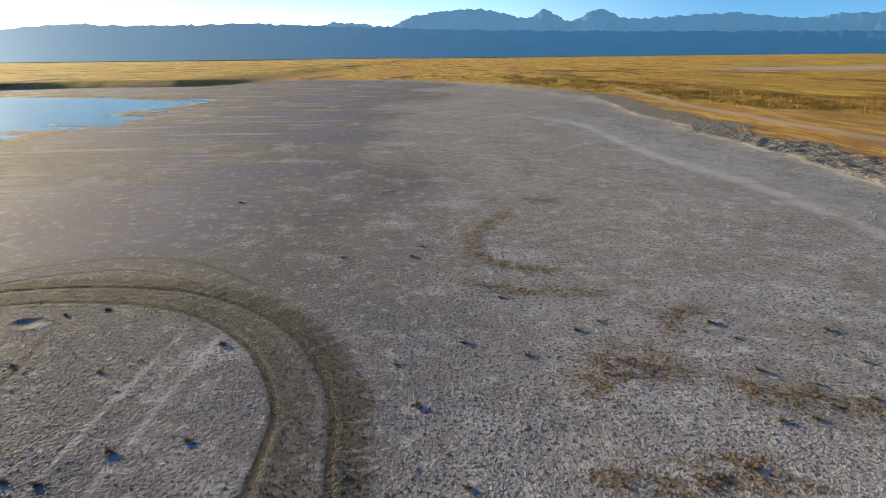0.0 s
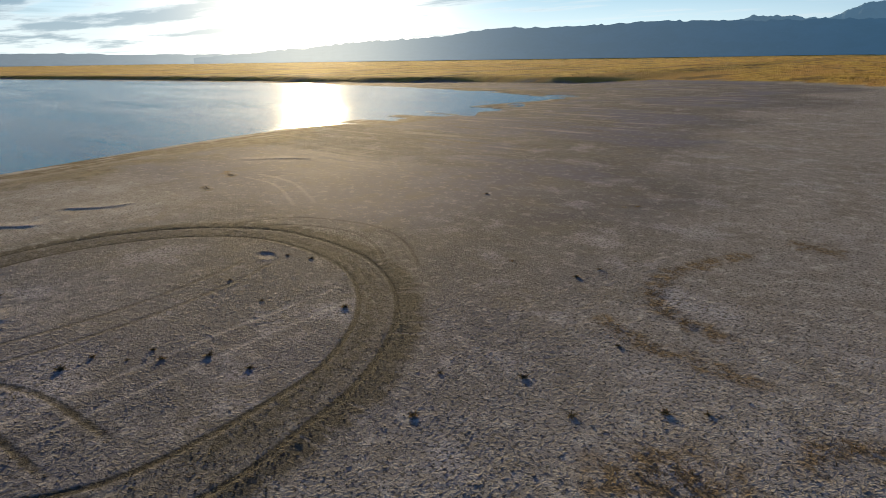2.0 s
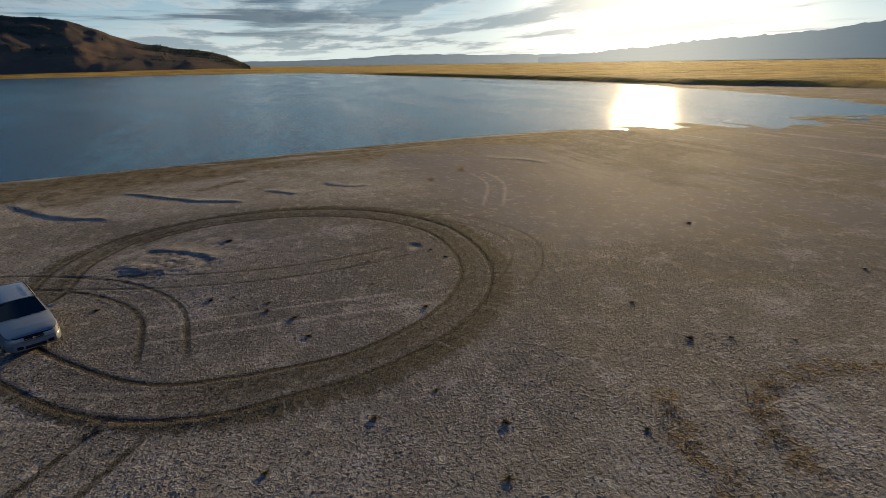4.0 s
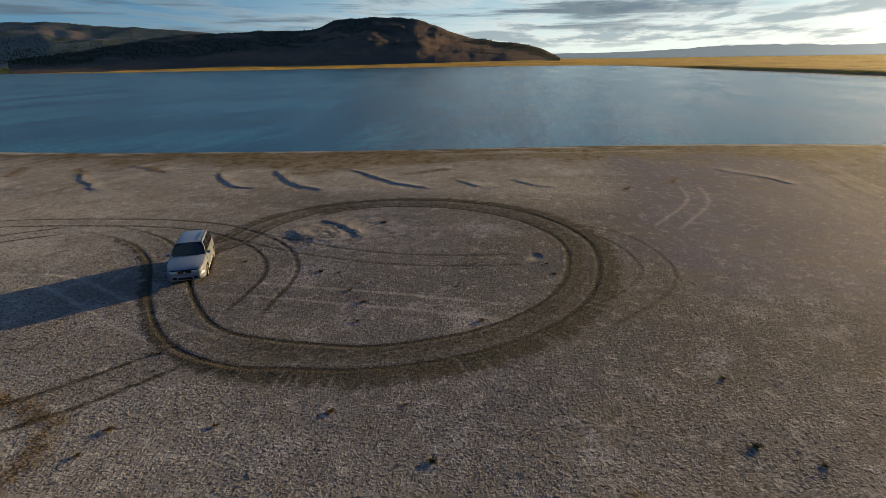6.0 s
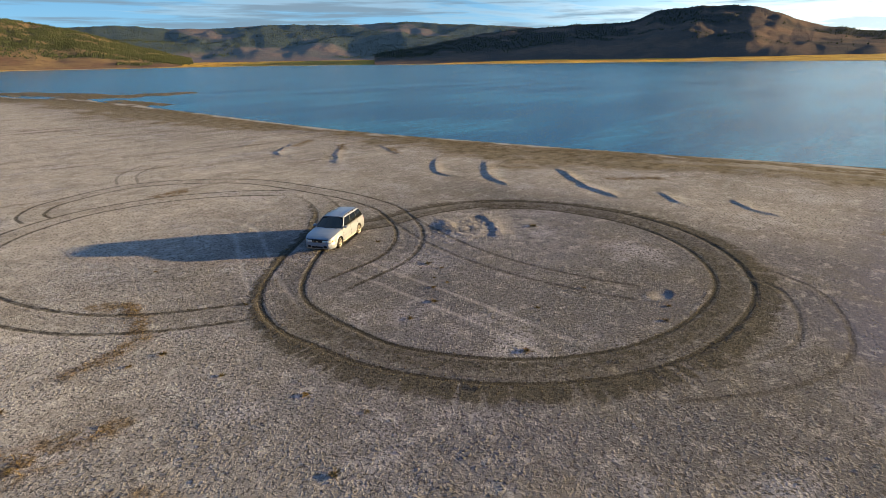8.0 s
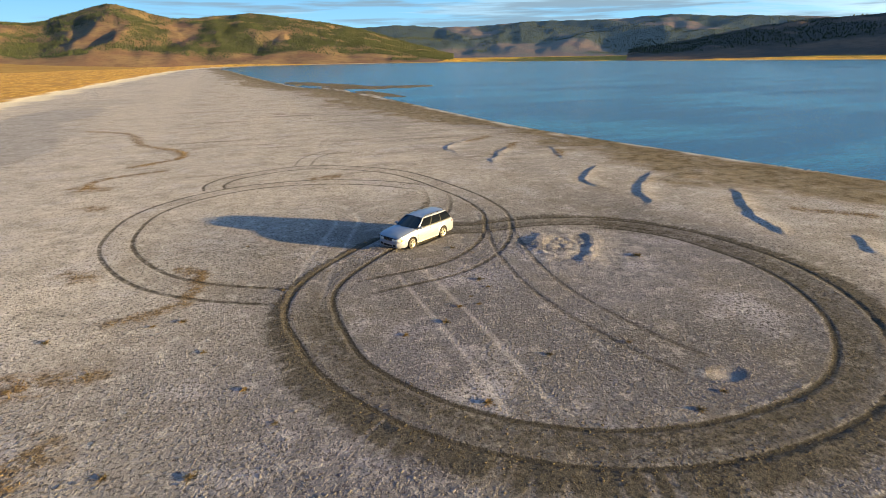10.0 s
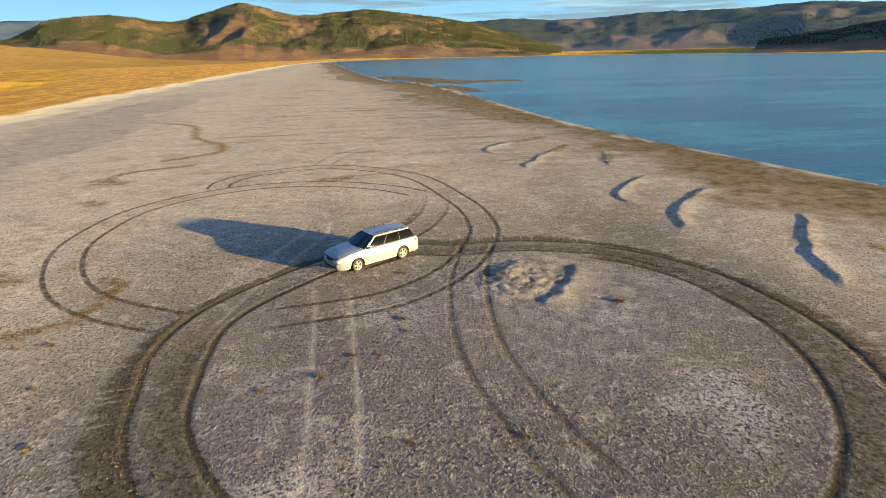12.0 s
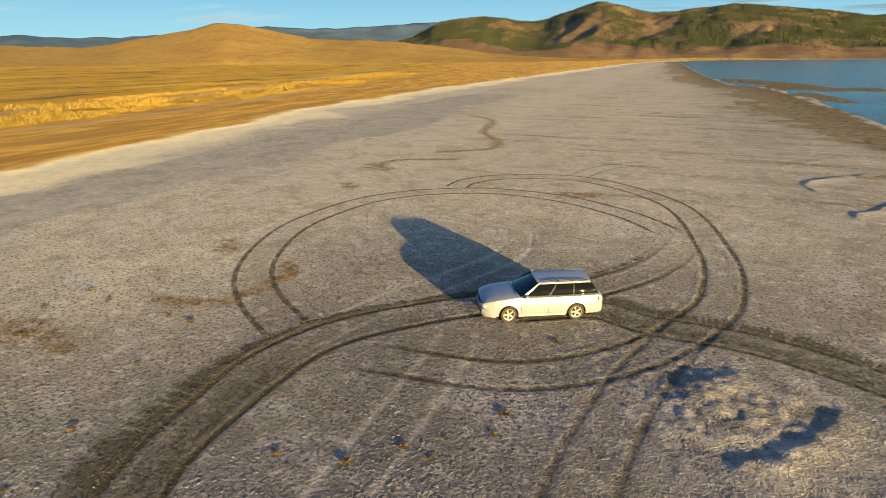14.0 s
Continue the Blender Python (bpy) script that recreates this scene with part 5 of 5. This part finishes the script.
def build_crumbs():
    rng = np.random.default_rng(8)
    n = 36000
    x, y = rng.normal(-4, 12, n), rng.normal(8, 13, n)
    z, kinds = ground_fields(x, y)
    heave = fractal(x / 2.3, y / 2.3, 4, 111)
    keep = (rng.random(n) < 0.12 + 0.88 * smooth(0.40, 0.60, heave)) & (kinds["soil"] < 0.15) & (kinds["grass"] < 0.1) & (kinds["smoothmud"] < 0.3) & (kinds["pale"] < 0.2) & (kinds["wet"] < 0.3)
    x, y, z = x[keep], y[keep], z[keep]
    build_flakes("crust_flakes", rng, x, y, z, 0.025 + 0.055 * rng.random(len(x)) ** 2, 0.005 + 0.014 * rng.random(len(x)) ** 1.6, MAT_CLOD, "curled flakes of pale broken salt crust")
    n = 14000
    x, y = rng.uniform(23, 37, n), rng.uniform(8, 110, n)
    _, kinds = ground_fields(x, y)
    keep = (kinds["grass"] < 0.5) & (rng.random(n) < smooth(0.40, 0.60, fractal(x / 3, y / 5, 3, 121)))
    crumbs("trampled_clods", rng, x[keep], y[keep], 0.03 + 0.07 * rng.random(int(keep.sum())) ** 2, MAT_CLOD, "trampled clods of grey mud beside the grass")
    px, py = [], []
    for pts, depth, dark, band, spray, gauge in TRACKS[:3]:
        line = spline(pts, 30)
        d = np.gradient(line, axis=0)
        d /= np.linalg.norm(d, axis=1)[:, None]
        m = int(9000 * max(spray, 0.25))
        k = rng.integers(0, len(line), m)
        off = np.where(rng.random(m) < 0.55, rng.uniform(-1.0, 1.0, m), 0.75 + rng.exponential(0.55 * spray + 0.05, m))
        px.append(line[k, 0] + d[k, 1] * off + rng.normal(0, 0.12, m))
        py.append(line[k, 1] - d[k, 0] * off + rng.normal(0, 0.12, m))
    x, y = np.concatenate(px), np.concatenate(py)
    crumbs("soil_crumbs", rng, x, y, 0.010 + 0.028 * rng.random(len(x)) ** 2, MAT_SOILCLOD, "dark damp soil thrown out of the ruts")


def tuft_mesh(seed):
    """A low dry weed: curled leaves and stems that all grow from one root."""
    rng = np.random.default_rng(seed)
    verts, faces = [(0.0, 0.0, -0.03)], []
    for _ in range(150):
        a, b = rng.uniform(0, TWO), rng.uniform(0, TWO)
        reach, high = abs(rng.normal(0, 0.10)), rng.uniform(0.04, 0.14)
        c, s = math.cos(a) * reach, math.sin(a) * reach
        wx, wy = math.cos(b) * 0.016, math.sin(b) * 0.016
        k = len(verts)
        verts += [(c * 0.9 + wx, s * 0.9 + wy, high * 0.7), (c * 0.9 - wx, s * 0.9 - wy, high * 0.7), (c * 1.1 + wy, s * 1.1 - wx, high)]
        faces += [(0, k, k + 1), (k, k + 2, k + 1)]
    return np.array(verts), np.array(faces)


def build_tufts():
    spots = [(-0.3, 13.1), (1.1, 16.4), (4.9, 17.2), (-1.0, 15.1), (-6.75, 16.5), (-7.5, 11.45), (-5.8, 11.8), (3.0, 15.6), (14.3, 19.4), (-0.6, 25.8), (1.65, 7.4), (6.1, 7.3), (-8.5, 10.4), (-9.3, 9.7),
             (-9.3, 10.5), (-10.4, 8.2), (-10.4, 9.1), (-2.2, 5.9), (-7.0, 1.2), (-10.9, 3.9), (-1.0, 24.4), (0.9, 10.2), (-12.7, 15.3), (-9.8, 14.9), (10.8, 13.9), (11.9, 13.2), (12.6, 12.6), (6.4, 10.4), (7.3, 10.7), (9.6, 17.6),
             (13.2, 17.0), (2.6, 19.8), (-4.2, 24.4)]
    spots += [(4.3, 10.2), (10.6, 12.9), (13.0, 15.0), (9.6, 14.6), (9.8, 12.4), (8.9, 12.3), (9.9, 16.5), (-3.0, 37.2), (0.3, 27.7), (-1.1, -0.7), (-12.0, 19.1), (-13.3, 18.7), (7.8, 8.7), (2.7, 7.4), (-7.0, -13.1), (7.7, 6.9), (5.8, 17.8), (-12.5, 34.6), (-3.6, 36.6)]
    first = []
    for k in range(4):
        v, t = tuft_mesh(20 + k)
        me = bpy.data.meshes.new("dry_tuft")
        me.from_pydata(v.tolist(), [], t.tolist())
        me.materials.append(MAT_WEED if k % 2 else MAT_STRAW)
        first.append(me)
    rng = random.Random(5)
    for k, (x, y) in enumerate(spots):
        s = rng.uniform(0.45, 0.85)
        straw = k % 2 == 0
        ob = tagged(new("dry_tuft", first[k % 4]), "low straw-yellow dry weed on the salt crust" if straw else "low grey-brown dry weed on the salt crust", "dry weed", "dry tufts on the flat")
        ob.matrix_world = pose(x, y, ground_height(x, y), 0, 0, rng.uniform(0, 360)) @ Matrix.Diagonal((s * 1.2, s * 1.2, s * 0.55, 1))


def build_shrubs():
    """Bare bushes: one among the tracks and a few on the far shore."""
    v, t = tuft_mesh(41)
    me = bpy.data.meshes.new("shrub")
    me.from_pydata(v.tolist(), [], t.tolist())
    me.materials.append(MAT_WEED)
    rng = random.Random(9)
    for x, y, wide, high in ((-18.8, 8.6, 1.5, 0.7), (-76.0, -935.0, 8.0, 9.0), (-89.0, -936.0, 7.0, 8.0), (-114.0, -940.0, 8.0, 10.0), (-128.0, -942.0, 7.0, 8.0)):
        near = y > 0
        ob = tagged(new("shrub", me), "low brown leafless bush beside the tyre ruts" if near else "dark bare bush on the far lake shore", "shrub")
        ob.matrix_world = pose(x, y, ground_height(x, y), 0, 0, rng.uniform(0, 360)) @ Matrix.Diagonal((wide, wide * rng.uniform(0.8, 1.2), high * rng.uniform(0.8, 1.2), 1))


def build_forest(name, data, count, size, seed, label, limit=0.55):
    """Conifers scattered over the wooded parts of a hill: tapered, ragged, each a ragged crown."""
    x, y, z, f, rows, cols = data
    rng = np.random.default_rng(seed)
    i, j = rng.integers(0, rows - 7, count * 4), rng.integers(0, cols - 1, count * 4)
    u, v = rng.random(count * 4), rng.random(count * 4)
    k = i * cols + j
    def at(q):
        return (q[k] * (1 - u) + q[k + cols] * u) * (1 - v) + (q[k + 1] * (1 - u) + q[k + cols + 1] * u) * v
    X, Y, Z, W = at(x), at(y), at(z), at(f)
    keep = np.nonzero(W > 0.15 + (limit + 0.25) * rng.random(len(W)))[0][:count]
    X, Y, Z = X[keep], Y[keep], Z[keep]
    n = len(X)
    h = size * rng.uniform(0.5, 1.5, n)
    r = h * rng.uniform(0.34, 0.55, n)
    rings, sides = [], 5
    # a crown of two rings, wide low down and drawn in to a blunt top
    for level, wide in ((0.05, 1.0), (0.6, 0.68)):
        rings += [np.stack([X + r * wide * rng.uniform(0.65, 1.25, n) * math.cos(TWO * q / sides), Y + r * wide * rng.uniform(0.65, 1.25, n) * math.sin(TWO * q / sides), Z + h * level], 1) for q in range(sides)]
    V = np.stack(rings + [np.stack([X, Y, Z + h], 1)], 1).reshape(-1, 3)
    fan = []
    for q in range(sides):
        p = (q + 1) % sides
        fan += [(q, p, sides + p), (q, sides + p, sides + q), (sides + q, sides + p, 2 * sides)]
    F = (np.arange(n)[:, None, None] * (2 * sides + 1) + np.array(fan)[None]).reshape(-1, 3)
    raw_mesh(name, V, F, MAT_CONIFER, label, "forest", smooth_faces=True)


build_tufts()
build_shrubs()
build_grass()
build_litter()
build_crumbs()
build_forest("forest_wooded_hills", WOODED[1], 27000, 2.4, 51, "larch and pine forest on the hillsides")
build_forest("forest_back_hills", BACK[1], 13000, 2.9, 52, "dark distant forest on the ridges")
build_forest("forest_dark_hill", DARK[1], 3200, 2.2, 53, "scattered trees on the dark hill")
